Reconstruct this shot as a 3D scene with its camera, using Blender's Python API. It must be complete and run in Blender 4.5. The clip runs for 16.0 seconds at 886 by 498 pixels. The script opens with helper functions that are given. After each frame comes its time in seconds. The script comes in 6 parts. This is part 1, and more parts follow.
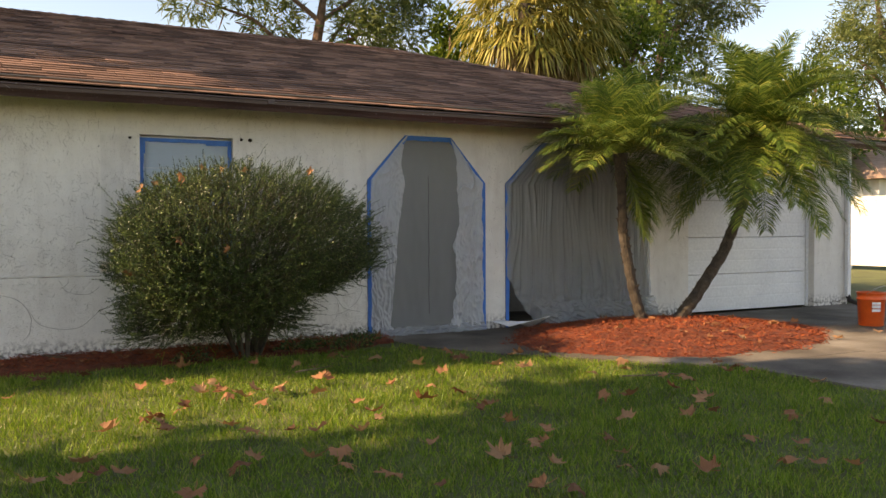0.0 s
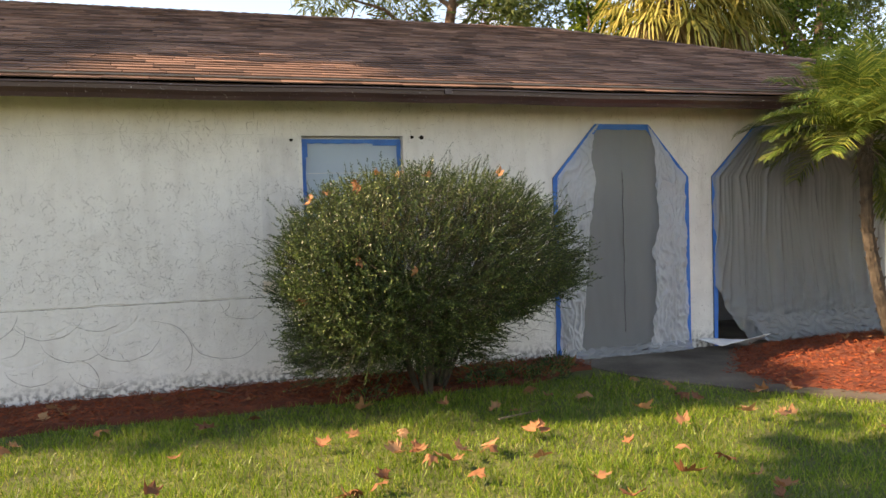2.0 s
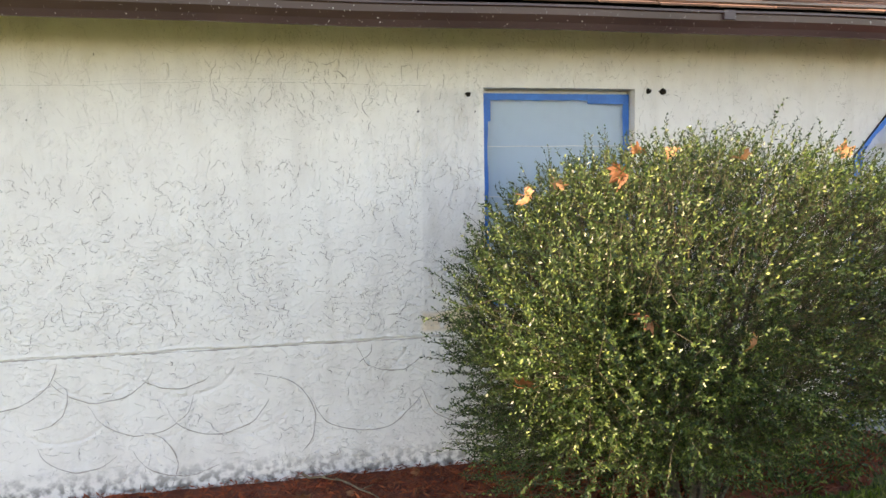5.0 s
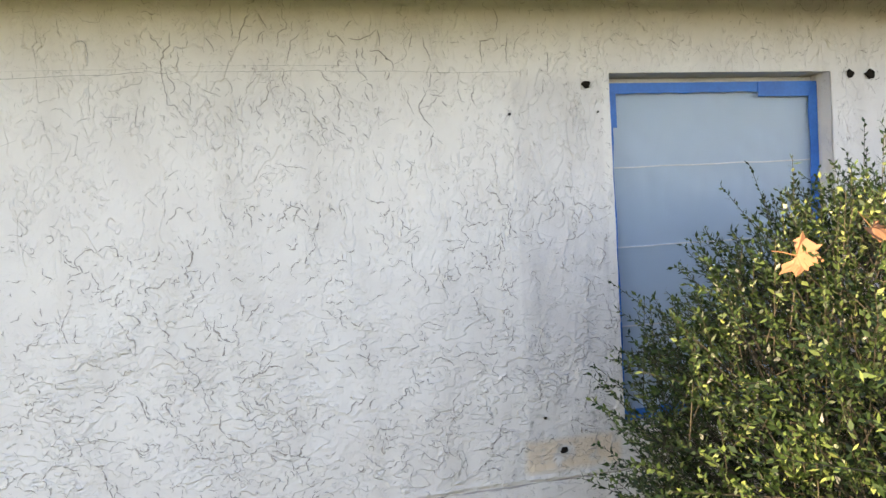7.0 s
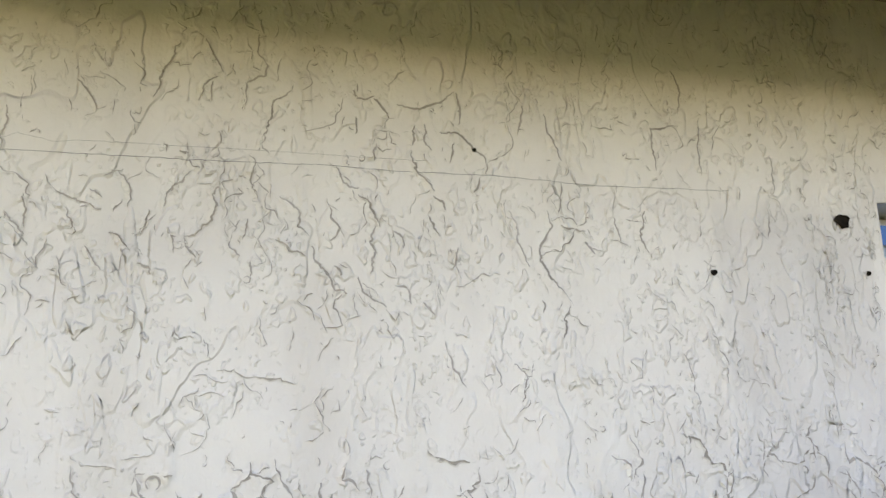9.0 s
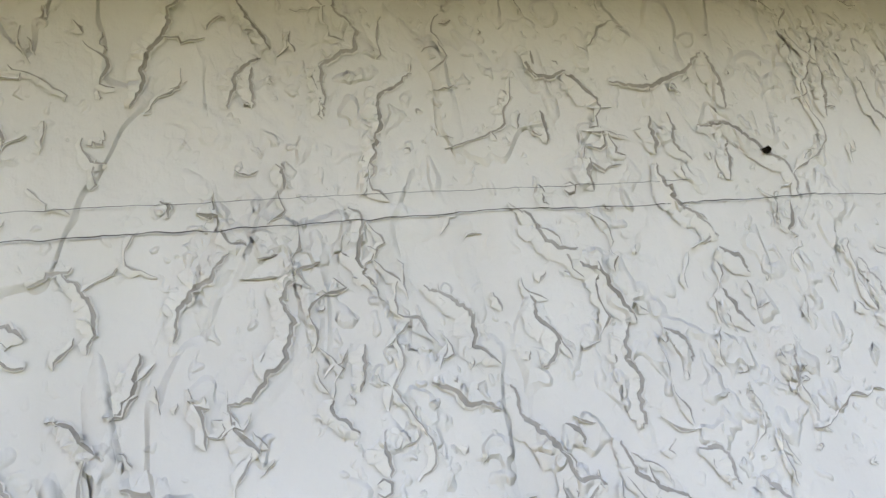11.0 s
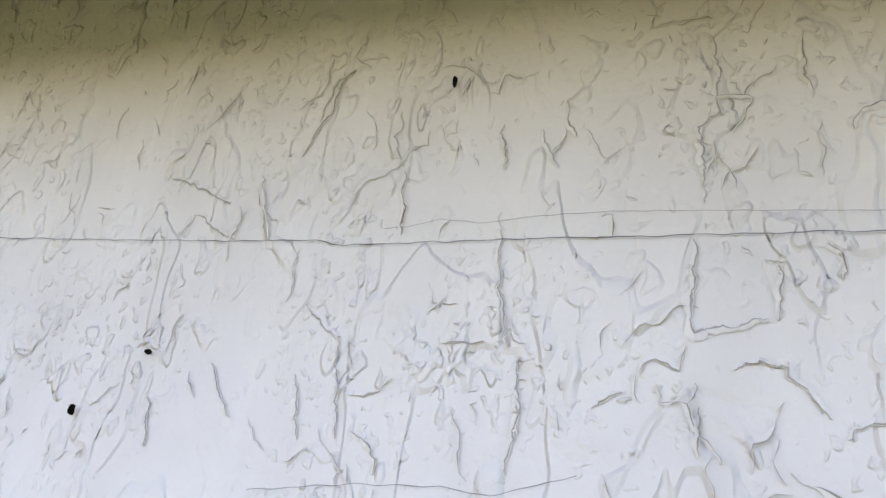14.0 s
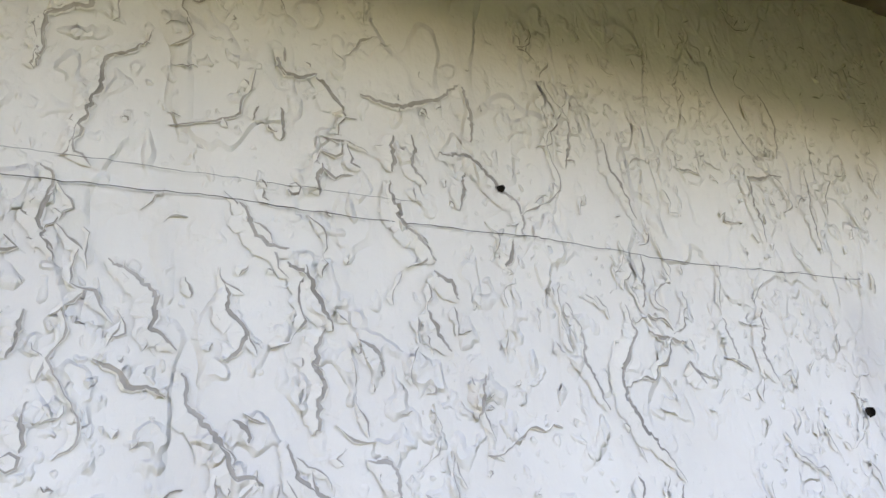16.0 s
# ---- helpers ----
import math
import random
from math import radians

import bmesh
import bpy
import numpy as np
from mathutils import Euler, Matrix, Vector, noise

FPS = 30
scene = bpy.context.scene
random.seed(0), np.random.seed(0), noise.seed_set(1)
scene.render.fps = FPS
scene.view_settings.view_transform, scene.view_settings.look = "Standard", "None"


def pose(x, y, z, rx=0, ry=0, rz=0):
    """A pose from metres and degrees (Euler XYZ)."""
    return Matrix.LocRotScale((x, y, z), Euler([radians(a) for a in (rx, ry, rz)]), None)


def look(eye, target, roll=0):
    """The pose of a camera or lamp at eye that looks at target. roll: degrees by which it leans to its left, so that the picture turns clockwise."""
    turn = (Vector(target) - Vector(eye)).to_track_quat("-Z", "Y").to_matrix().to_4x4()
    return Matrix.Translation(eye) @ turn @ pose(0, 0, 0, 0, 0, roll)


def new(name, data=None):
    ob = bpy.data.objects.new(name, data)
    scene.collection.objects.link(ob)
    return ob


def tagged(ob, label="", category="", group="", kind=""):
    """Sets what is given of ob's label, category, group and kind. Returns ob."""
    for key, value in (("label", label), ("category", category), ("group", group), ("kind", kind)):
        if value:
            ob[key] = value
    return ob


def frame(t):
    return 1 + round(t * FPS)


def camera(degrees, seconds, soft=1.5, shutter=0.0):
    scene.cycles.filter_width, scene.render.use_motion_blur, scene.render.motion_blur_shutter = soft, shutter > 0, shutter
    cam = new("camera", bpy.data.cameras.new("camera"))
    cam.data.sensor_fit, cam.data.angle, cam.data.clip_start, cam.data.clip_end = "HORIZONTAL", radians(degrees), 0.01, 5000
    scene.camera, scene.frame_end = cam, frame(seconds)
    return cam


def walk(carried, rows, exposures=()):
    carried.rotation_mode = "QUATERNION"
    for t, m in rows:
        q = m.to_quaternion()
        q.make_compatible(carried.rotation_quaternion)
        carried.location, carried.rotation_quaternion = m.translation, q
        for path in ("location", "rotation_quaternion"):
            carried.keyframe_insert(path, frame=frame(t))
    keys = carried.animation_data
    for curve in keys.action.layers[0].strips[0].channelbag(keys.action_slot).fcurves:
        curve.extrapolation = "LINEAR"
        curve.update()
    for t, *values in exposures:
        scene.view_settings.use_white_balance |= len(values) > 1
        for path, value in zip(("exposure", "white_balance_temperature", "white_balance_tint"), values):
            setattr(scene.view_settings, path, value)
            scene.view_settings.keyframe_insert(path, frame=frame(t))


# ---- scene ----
cam = camera(58.2, 16.0, soft=1.5)
PATH = [
    (0, (-0.82, -7.847, 1.134), (0.08, -6.061, 1.086), -0.3),
    (0.5, (-0.884, -7.53, 1.188), (-0.009, -5.732, 1.14), -0.7),
    (1, (-0.909, -7.263, 1.221), (-0.11, -5.43, 1.201), 0.0),
    (1.5, (-0.894, -6.904, 1.265), (-0.271, -5.004, 1.225), 0.8),
    (2, (-0.939, -6.54, 1.321), (-0.322, -4.64, 1.246), -1.7),
    (2.5, (-0.898, -6.172, 1.337), (-0.335, -4.255, 1.25), -1.1),
    (3, (-0.932, -5.746, 1.351), (-0.467, -3.805, 1.226), -0.4),
    (3.5, (-0.985, -5.348, 1.394), (-0.57, -3.394, 1.297), -1.6),
    (3.7, (-0.994, -5.163, 1.398), (-0.631, -3.197, 1.328), -0.8),
    (5.8, (-1.172, -3.378, 1.601), (-0.712, -1.443, 1.391), -0.9),
    (6, (-1.167, -3.191, 1.525), (-0.738, -1.242, 1.385), -0.9),
    (6.5, (-1.181, -2.73, 1.581), (-0.766, -0.781, 1.415), -0.3),
    (7, (-1.211, -2.368, 1.604), (-0.7, -0.437, 1.52), -3.2),
    (7.5, (-1.205, -1.977, 1.678), (-0.657, -0.06, 1.834), -1.6),
    (8, (-1.178, -1.657, 1.72), (-0.521, 0.219, 1.939), -2.6),
    (8.5, (-1.19, -1.372, 1.726), (-0.494, 0.494, 1.907), -4.1),
    (9, (-1.122, -1.017, 1.713), (-0.497, 0.838, 2.124), -2.8),
    (9.5, (-1.112, -0.757, 1.744), (-0.329, 0.994, 2.312), -6.3),
    (10, (-1.068, -0.531, 1.807), (-0.222, 1.182, 2.4), -10.4),
    (10.2, (-1.036, -0.461, 1.84), (-0.194, 1.237, 2.478), -12.1),
    (12.3, (-1.424, -0.428, 1.867), (-1.484, 1.435, 2.593), 0.3),
    (12.5, (-1.45, -0.432, 1.862), (-1.609, 1.417, 2.608), 2.0),
    (13, (-1.507, -0.452, 1.849), (-1.872, 1.368, 2.592), 6.1),
    (13.5, (-1.571, -0.485, 1.836), (-2.161, 1.287, 2.552), 9.2),
    (14, (-1.621, -0.524, 1.823), (-2.457, 1.174, 2.469), 10.6),
    (14.5, (-1.618, -0.527, 1.806), (-2.327, 1.212, 2.494), 10.2),
    (14.9, (-1.444, -0.445, 1.824), (-1.685, 1.359, 2.654), 6.3),
    (15.2, (-1.297, -0.407, 1.833), (-1.085, 1.367, 2.732), 0.1),
    (15.5, (-1.185, -0.416, 1.836), (-0.556, 1.28, 2.689), -4.8),
    (16, (-1.056, -0.46, 1.837), (-0.085, 1.151, 2.518), -5.9),
]
walk(cam, [(t, look(eye, target, roll)) for t, eye, target, roll in PATH],
     [(0, 1.1, 10000, 20), (0.5, 1.4, 9900, 20), (1.5, 1.45, 9600, 20), (3.5, 1.95, 8800, 22), (5.8, 2.3, 9100, 21), (7, 2.2, 8600, 24), (7.5, 2.0, 8700, 23), (8.3, 2.28, 8900, 23), (9, 2.2, 8900, 25), (10, 2.3, 8200, 25), (12.5, 2.2, 7400, 29), (14, 2.3, 7300, 31), (15.5, 2.45, 7300, 31), (16, 2.4, 7400, 29)])


# ---- world and light ----
SUN_AZ, SUN_EL = 279.0, 34.0      # compass of the sun's place: degrees from +y clockwise
world = bpy.data.worlds.new("world")
scene.world = world
world.use_nodes = True
wn = world.node_tree.nodes
wl = world.node_tree.links
sky = wn.new("ShaderNodeTexSky")
sky.sky_type = "NISHITA"
sky.sun_disc = False
sky.sun_elevation = radians(SUN_EL)
sky.sun_rotation = radians(SUN_AZ)
sky.dust_density = 0.4
sky.ozone_density = 3.0
bg = wn["Background"]
bg.inputs["Strength"].default_value = 0.15
wco = wn.new("ShaderNodeTexCoord")
wno = wn.new("ShaderNodeTexNoise")
wno.inputs["Scale"].default_value = 3.2
wno.inputs["Detail"].default_value = 7
wra = wn.new("ShaderNodeValToRGB")
wra.color_ramp.elements[0].position, wra.color_ramp.elements[1].position = 0.60, 0.80
wmi = wn.new("ShaderNodeMix")
wmi.data_type = "RGBA"
wl.new(wco.outputs["Generated"], wno.inputs["Vector"])
wl.new(wno.outputs["Fac"], wra.inputs["Fac"])
wl.new(wra.outputs["Color"], wmi.inputs["Factor"])
wl.new(sky.outputs["Color"], wmi.inputs["A"])
wmi.inputs["B"].default_value = (6.0, 6.2, 6.6, 1)
wl.new(wmi.outputs["Result"], bg.inputs["Color"])

sun_data = bpy.data.lights.new("sun", "SUN")
sun_data.energy, sun_data.angle, sun_data.color = 5.0, radians(0.6), (1.0, 0.9, 0.74)
sun = new("sun", sun_data)
_az, _el = radians(SUN_AZ), radians(SUN_EL)
SUN = Vector((math.sin(_az) * math.cos(_el), math.cos(_az) * math.cos(_el), math.sin(_el)))
sun.matrix_world = look(SUN * 50, (0, 0, 0))


# ---- materials ----
def material(name, rough=0.7, metal=0.0, spec=0.5):
    m = bpy.data.materials.new(name)
    m.use_nodes = True
    p = m.node_tree.nodes["Principled BSDF"]
    p.inputs["Roughness"].default_value = rough
    p.inputs["Metallic"].default_value = metal
    p.inputs["Specular IOR Level"].default_value = spec
    return m, m.node_tree.nodes, m.node_tree.links, p


def noise_node(n, l, scale, detail=4, stretch=(1, 1, 1), source="Object"):
    co = n.new("ShaderNodeTexCoord")
    mp = n.new("ShaderNodeMapping")
    mp.inputs["Scale"].default_value = stretch
    no = n.new("ShaderNodeTexNoise")
    no.inputs["Scale"].default_value = scale
    no.inputs["Detail"].default_value = detail
    l.new(co.outputs[source], mp.inputs["Vector"])
    l.new(mp.outputs["Vector"], no.inputs["Vector"])
    return no


def ramp(n, l, src, stops):
    r = n.new("ShaderNodeValToRGB")
    e = r.color_ramp.elements
    while len(e) < len(stops):
        e.new(0.5)
    for k, (pos, c) in enumerate(stops):
        e[k].position = pos
        e[k].color = (*c, 1)
    l.new(src, r.inputs["Fac"])
    return r.outputs["Color"]


def mixed(n, l, a, b, f, mode="MIX"):
    m = n.new("ShaderNodeMix")
    m.data_type = "RGBA"
    m.blend_type = mode
    for sock, v in (("A", a), ("B", b), ("Factor", f)):
        if isinstance(v, bpy.types.NodeSocket):
            l.new(v, m.inputs[sock])
        elif sock == "Factor":
            m.inputs[sock].default_value = v
        else:
            m.inputs[sock].default_value = (*v, 1)
    return m.outputs["Result"]


def bumped(n, l, p, src, strength, dist):
    b = n.new("ShaderNodeBump")
    b.inputs["Strength"].default_value = strength
    b.inputs["Distance"].default_value = dist
    l.new(src, b.inputs["Height"])
    old = p.inputs["Normal"].links
    if old:
        l.new(old[0].from_socket, b.inputs["Normal"])
    l.new(b.outputs["Normal"], p.inputs["Normal"])


def plain(name, dark, light, scale, rough=0.7, metal=0.0, bump=0.3, dist=0.002, stretch=(1, 1, 1), spec=0.5, island=0.0):
    """A material between two tones, by a coarse and a fine noise, with a fine relief."""
    m, n, l, p = material(name, rough, metal, spec)
    a = noise_node(n, l, scale, 5, stretch)
    f = noise_node(n, l, scale * 9, 3, stretch)
    c = ramp(n, l, a.outputs["Fac"], [(0.3, dark), (0.7, light)])
    c = mixed(n, l, c, ramp(n, l, f.outputs["Fac"], [(0.3, (0.7, 0.7, 0.7)), (0.7, (1, 1, 1))]), 0.5, "MULTIPLY")
    if island:
        g = n.new("ShaderNodeNewGeometry")
        o = n.new("ShaderNodeObjectInfo")
        ad = n.new("ShaderNodeMath")
        ad.operation = "ADD"
        fr = n.new("ShaderNodeMath")
        fr.operation = "FRACT"
        l.new(g.outputs["Random Per Island"], ad.inputs[0])
        l.new(o.outputs["Random"], ad.inputs[1])
        l.new(ad.outputs[0], fr.inputs[0])
        lo, hi = 1 - island, 1 + island
        c = mixed(n, l, c, ramp(n, l, fr.outputs[0], [(0, (lo, lo, lo)), (1, (hi, hi * 0.98, hi * 0.95))]), 1.0, "MULTIPLY")
    l.new(c, p.inputs["Base Color"])
    bumped(n, l, p, f.outputs["Fac"], bump, dist)
    return m


def leaf_material(name, stops, rough=0.5, trans=0.35):
    m, n, l, p = material(name, rough, 0, 0.3)
    g = n.new("ShaderNodeNewGeometry")
    o = n.new("ShaderNodeObjectInfo")
    a = noise_node(n, l, 2.5, 3)
    pick = n.new("ShaderNodeMath")
    pick.operation = "FRACT"
    both = n.new("ShaderNodeMath")
    l.new(g.outputs["Random Per Island"], both.inputs[0])
    l.new(o.outputs["Random"], both.inputs[1])
    l.new(both.outputs[0], pick.inputs[0])
    c = ramp(n, l, pick.outputs[0], stops)
    c = mixed(n, l, c, ramp(n, l, a.outputs["Fac"], [(0.3, (0.65, 0.7, 0.6)), (0.7, (1.15, 1.1, 1.0))]), 0.8, "MULTIPLY")
    c = mixed(n, l, c, ramp(n, l, o.outputs["Random"], [(0, (0.8, 0.8, 0.8)), (1, (1.15, 1.1, 1.1))]), 0.6, "MULTIPLY")
    l.new(c, p.inputs["Base Color"])
    t = n.new("ShaderNodeBsdfTranslucent")
    l.new(c, t.inputs["Color"])
    mx = n.new("ShaderNodeMixShader")
    mx.inputs["Fac"].default_value = trans
    l.new(p.outputs["BSDF"], mx.inputs[1])
    l.new(t.outputs["BSDF"], mx.inputs[2])
    l.new(mx.outputs["Shader"], n["Material Output"].inputs["Surface"])
    return m


def stucco_material():
    m, n, l, p = material("painted_stucco", 0.75, 0, 0.3)
    big = noise_node(n, l, 1.1, 4)
    mid = noise_node(n, l, 7, 6)
    run = noise_node(n, l, 5, 5, (1.6, 1, 0.22))
    fine = noise_node(n, l, 160, 4)
    spots = noise_node(n, l, 26, 2)
    c = ramp(n, l, big.outputs["Fac"], [(0.3, (0.72, 0.69, 0.65)), (0.7, (0.79, 0.76, 0.71))])
    c = mixed(n, l, c, ramp(n, l, mid.outputs["Fac"], [(0.35, (0.93, 0.92, 0.92)), (0.6, (1, 1, 1))]), 0.8, "MULTIPLY")
    c = mixed(n, l, c, ramp(n, l, run.outputs["Fac"], [(0.3, (0.86, 0.85, 0.83)), (0.5, (1, 1, 1))]), 0.55, "MULTIPLY")
    # ghost of a shutter that was taken off, left of the window
    co = n.new("ShaderNodeTexCoord")
    xyz = n.new("ShaderNodeSeparateXYZ")
    l.new(co.outputs["Object"], xyz.inputs["Vector"])

    def band(sock, lo, hi, soft):
        outs = []
        for v, sgn in ((lo, 1), (hi, -1)):
            r = n.new("ShaderNodeMapRange")
            r.inputs["From Min"].default_value, r.inputs["From Max"].default_value = v - soft * sgn, v + soft * sgn
            l.new(sock, r.inputs["Value"])
            outs.append(r.outputs["Result"])
        k = n.new("ShaderNodeMath")
        k.operation = "MULTIPLY"
        l.new(outs[0], k.inputs[0])
        l.new(outs[1], k.inputs[1])
        return k.outputs[0]

    def product(a, b):
        k = n.new("ShaderNodeMath")
        k.operation = "MULTIPLY"
        l.new(a, k.inputs[0])
        l.new(b, k.inputs[1])
        return k.outputs[0]

    gx = band(xyz.outputs["X"], -0.335, -0.03, 0.005)
    ghost = product(gx, band(xyz.outputs["Z"], 0.80, 2.02, 0.02))
    dirt = ramp(n, l, noise_node(n, l, 9, 5, (1, 1, 0.5)).outputs["Fac"], [(0.3, (0.84, 0.84, 0.85)), (0.65, (0.95, 0.95, 0.96))])
    c = mixed(n, l, c, mixed(n, l, c, dirt, 1.0, "MULTIPLY"), ghost)
    # bare primer and mildew at the foot of that ghost
    foot = product(band(xyz.outputs["X"], -0.35, -0.02, 0.012), band(xyz.outputs["Z"], 0.765, 0.865, 0.012))
    blot = noise_node(n, l, 14, 5)
    c = mixed(n, l, c, mixed(n, l, c, (1.0, 0.86, 0.70), 1.0, "MULTIPLY"), product(foot, ramp(n, l, blot.outputs["Fac"], [(0.35, (0, 0, 0)), (0.5, (1, 1, 1))])))
    mould = product(gx, band(xyz.outputs["Z"], 0.84, 0.97, 0.05))
    c = mixed(n, l, c, (0.16, 0.16, 0.12), product(mould, ramp(n, l, spots.outputs["Fac"], [(0.58, (0, 0, 0)), (0.72, (0.8, 0.8, 0.8))])))
    # black mildew where rain splashes up from the bed, in blotches
    mz = band(xyz.outputs["Z"], -0.5, 0.12, 0.07)
    k2 = n.new("ShaderNodeMath")
    k2.operation = "MULTIPLY"
    l.new(mz, k2.inputs[0])
    l.new(ramp(n, l, spots.outputs["Fac"], [(0.42, (0, 0, 0)), (0.62, (0.9, 0.9, 0.9))]), k2.inputs[1])
    c = mixed(n, l, c, (0.10, 0.09, 0.08), k2.outputs[0])
    l.new(c, p.inputs["Base Color"])
    bumped(n, l, p, fine.outputs["Fac"], 0.45, 0.0018)
    drag = noise_node(n, l, 34, 5, (1.0, 1, 0.3))
    bumped(n, l, p, drag.outputs["Fac"], 0.5, 0.006)
    bumped(n, l, p, mid.outputs["Fac"], 0.4, 0.012)
    # skip-trowelled coat: thin layers with ragged borders, lengthwise higher up, crosswise lower down
    high = n.new("ShaderNodeMapRange")
    high.inputs["From Min"].default_value, high.inputs["From Max"].default_value = 1.2, 1.65
    l.new(xyz.outputs["Z"], high.inputs["Value"])
    for scale, up, across, lo, width, gate_scale, gate_lo, depth, detail in ((10, 0.5, 1.5, 0.50, 0.018, 3.0, 0.41, 0.0030, 2.5), (22, 0.5, 1.6, 0.55, 0.04, 4.0, 0.43, 0.0027, 2.0), (52, 0.75, 1.3, 0.58, 0.08, 5.5, 0.42, 0.0025, 1.5), (120, 0.9, 1.1, 0.61, 0.12, 8.0, 0.44, 0.0015, 1.0)):
        tall, wide = noise_node(n, l, scale, detail, (1, 1, up)), noise_node(n, l, scale, detail, (0.8, 1, across))
        for q in (tall, wide):
            q.inputs["Distortion"].default_value = 0.35
        h = mixed(n, l, ramp(n, l, wide.outputs["Fac"], [(lo, (0, 0, 0)), (lo + width, (1, 1, 1)), (min(lo + 0.22, 0.95), (0.45, 0.45, 0.45))]),
                  ramp(n, l, tall.outputs["Fac"], [(lo, (0, 0, 0)), (lo + width, (1, 1, 1)), (min(lo + 0.22, 0.95), (0.45, 0.45, 0.45))]), high.outputs["Result"])
        gate = noise_node(n, l, gate_scale, 3)
        h = mixed(n, l, (0, 0, 0), h, ramp(n, l, gate.outputs["Fac"], [(gate_lo, (0, 0, 0)), (gate_lo + 0.14, (1, 1, 1))]))
        bumped(n, l, p, h, 1.0, depth)
    return m


def film_material(name, tone, clear, rough=0.25):
    """Thin plastic sheet: part clear, part milky."""
    m, n, l, p = material(name, rough, 0, 0.5)
    a = noise_node(n, l, 3, 5, (1, 1, 0.4))
    l.new(ramp(n, l, a.outputs["Fac"], [(0.3, tuple(v * 0.8 for v in tone)), (0.7, tone)]), p.inputs["Base Color"])
    tr = n.new("ShaderNodeBsdfTransparent")
    tl = n.new("ShaderNodeBsdfTranslucent")
    tl.inputs["Color"].default_value = (*tone, 1)
    m1, m2 = n.new("ShaderNodeMixShader"), n.new("ShaderNodeMixShader")
    m1.inputs["Fac"].default_value = 0.35
    l.new(p.outputs["BSDF"], m1.inputs[1])
    l.new(tl.outputs["BSDF"], m1.inputs[2])
    mr = n.new("ShaderNodeMapRange")
    mr.inputs["To Min"].default_value, mr.inputs["To Max"].default_value = clear - 0.12, clear + 0.12
    l.new(a.outputs["Fac"], mr.inputs["Value"])
    l.new(mr.outputs["Result"], m2.inputs["Fac"])
    l.new(m1.outputs["Shader"], m2.inputs[1])
    l.new(tr.outputs["BSDF"], m2.inputs[2])
    l.new(m2.outputs["Shader"], n["Material Output"].inputs["Surface"])
    f = noise_node(n, l, 40, 3)
    bumped(n, l, p, f.outputs["Fac"], 0.2, 0.002)
    return m


def gutter_material():
    m, n, l, p = material("brown_gutter_paint", 0.35, 0.0, 0.5)
    a = noise_node(n, l, 6, 5, (0.3, 1, 1))
    s = noise_node(n, l, 110, 1)
    c = ramp(n, l, a.outputs["Fac"], [(0.3, (0.045, 0.022, 0.022)), (0.7, (0.085, 0.045, 0.042))])
    c = mixed(n, l, c, (0.62, 0.6, 0.58), ramp(n, l, s.outputs["Fac"], [(0.735, (0, 0, 0)), (0.75, (1, 1, 1))]))
    l.new(c, p.inputs["Base Color"])
    bumped(n, l, p, a.outputs["Fac"], 0.2, 0.004)
    return m


def concrete_material():
    m, n, l, p = material("weathered_concrete", 0.85, 0, 0.3)
    a = noise_node(n, l, 1.4, 6)
    f = noise_node(n, l, 60, 4)
    s = noise_node(n, l, 0.6, 3)
    c = ramp(n, l, a.outputs["Fac"], [(0.3, (0.07, 0.055, 0.042)), (0.55, (0.17, 0.145, 0.115)), (0.75, (0.27, 0.24, 0.20))])
    c = mixed(n, l, c, ramp(n, l, f.outputs["Fac"], [(0.3, (0.7, 0.7, 0.7)), (0.6, (1, 1, 1))]), 0.7, "MULTIPLY")
    c = mixed(n, l, c, ramp(n, l, s.outputs["Fac"], [(0.4, (0.6, 0.57, 0.53)), (0.6, (1, 1, 1))]), 0.7, "MULTIPLY")
    l.new(c, p.inputs["Base Color"])
    bumped(n, l, p, f.outputs["Fac"], 0.35, 0.004)
    return m


STUCCO = stucco_material()
SHINGLE = plain("asphalt_shingle", (0.13, 0.07, 0.05), (0.29, 0.17, 0.125), 1.6, 0.95, bump=0.6, dist=0.006, island=0.5, spec=0.2)
DECK = plain("roof_felt", (0.03, 0.022, 0.02), (0.05, 0.04, 0.035), 3, 0.95)
GUTTER = gutter_material()
CONCRETE = concrete_material()
SOIL = plain("lawn_soil", (0.05, 0.058, 0.015), (0.11, 0.125, 0.03), 2.0, 0.95, bump=0.8, dist=0.02)
FARGRASS = plain("far_grass", (0.05, 0.09, 0.015), (0.12, 0.17, 0.04), 0.8, 0.95, bump=0.8, dist=0.02)
BEDSOIL = plain("mulch_bed_soil", (0.10, 0.022, 0.010), (0.22, 0.05, 0.02), 9, 0.95, bump=1.0, dist=0.02)
MULCH = leaf_material("red_mulch", [(0, (0.10, 0.02, 0.010)), (0.4, (0.26, 0.05, 0.018)), (0.8, (0.36, 0.085, 0.03)), (1, (0.22, 0.10, 0.05))], 0.9, 0.0)
GRASS = leaf_material("grass_blade", [(0, (0.075, 0.14, 0.012)), (0.5, (0.15, 0.26, 0.028)), (0.85, (0.26, 0.36, 0.05)), (1, (0.38, 0.33, 0.12))], 0.42, 0.45)
DRYLEAF = leaf_material("dry_sycamore_leaf", [(0, (0.18, 0.07, 0.035)), (0.5, (0.34, 0.15, 0.075)), (1, (0.43, 0.24, 0.135))], 0.7, 0.2)
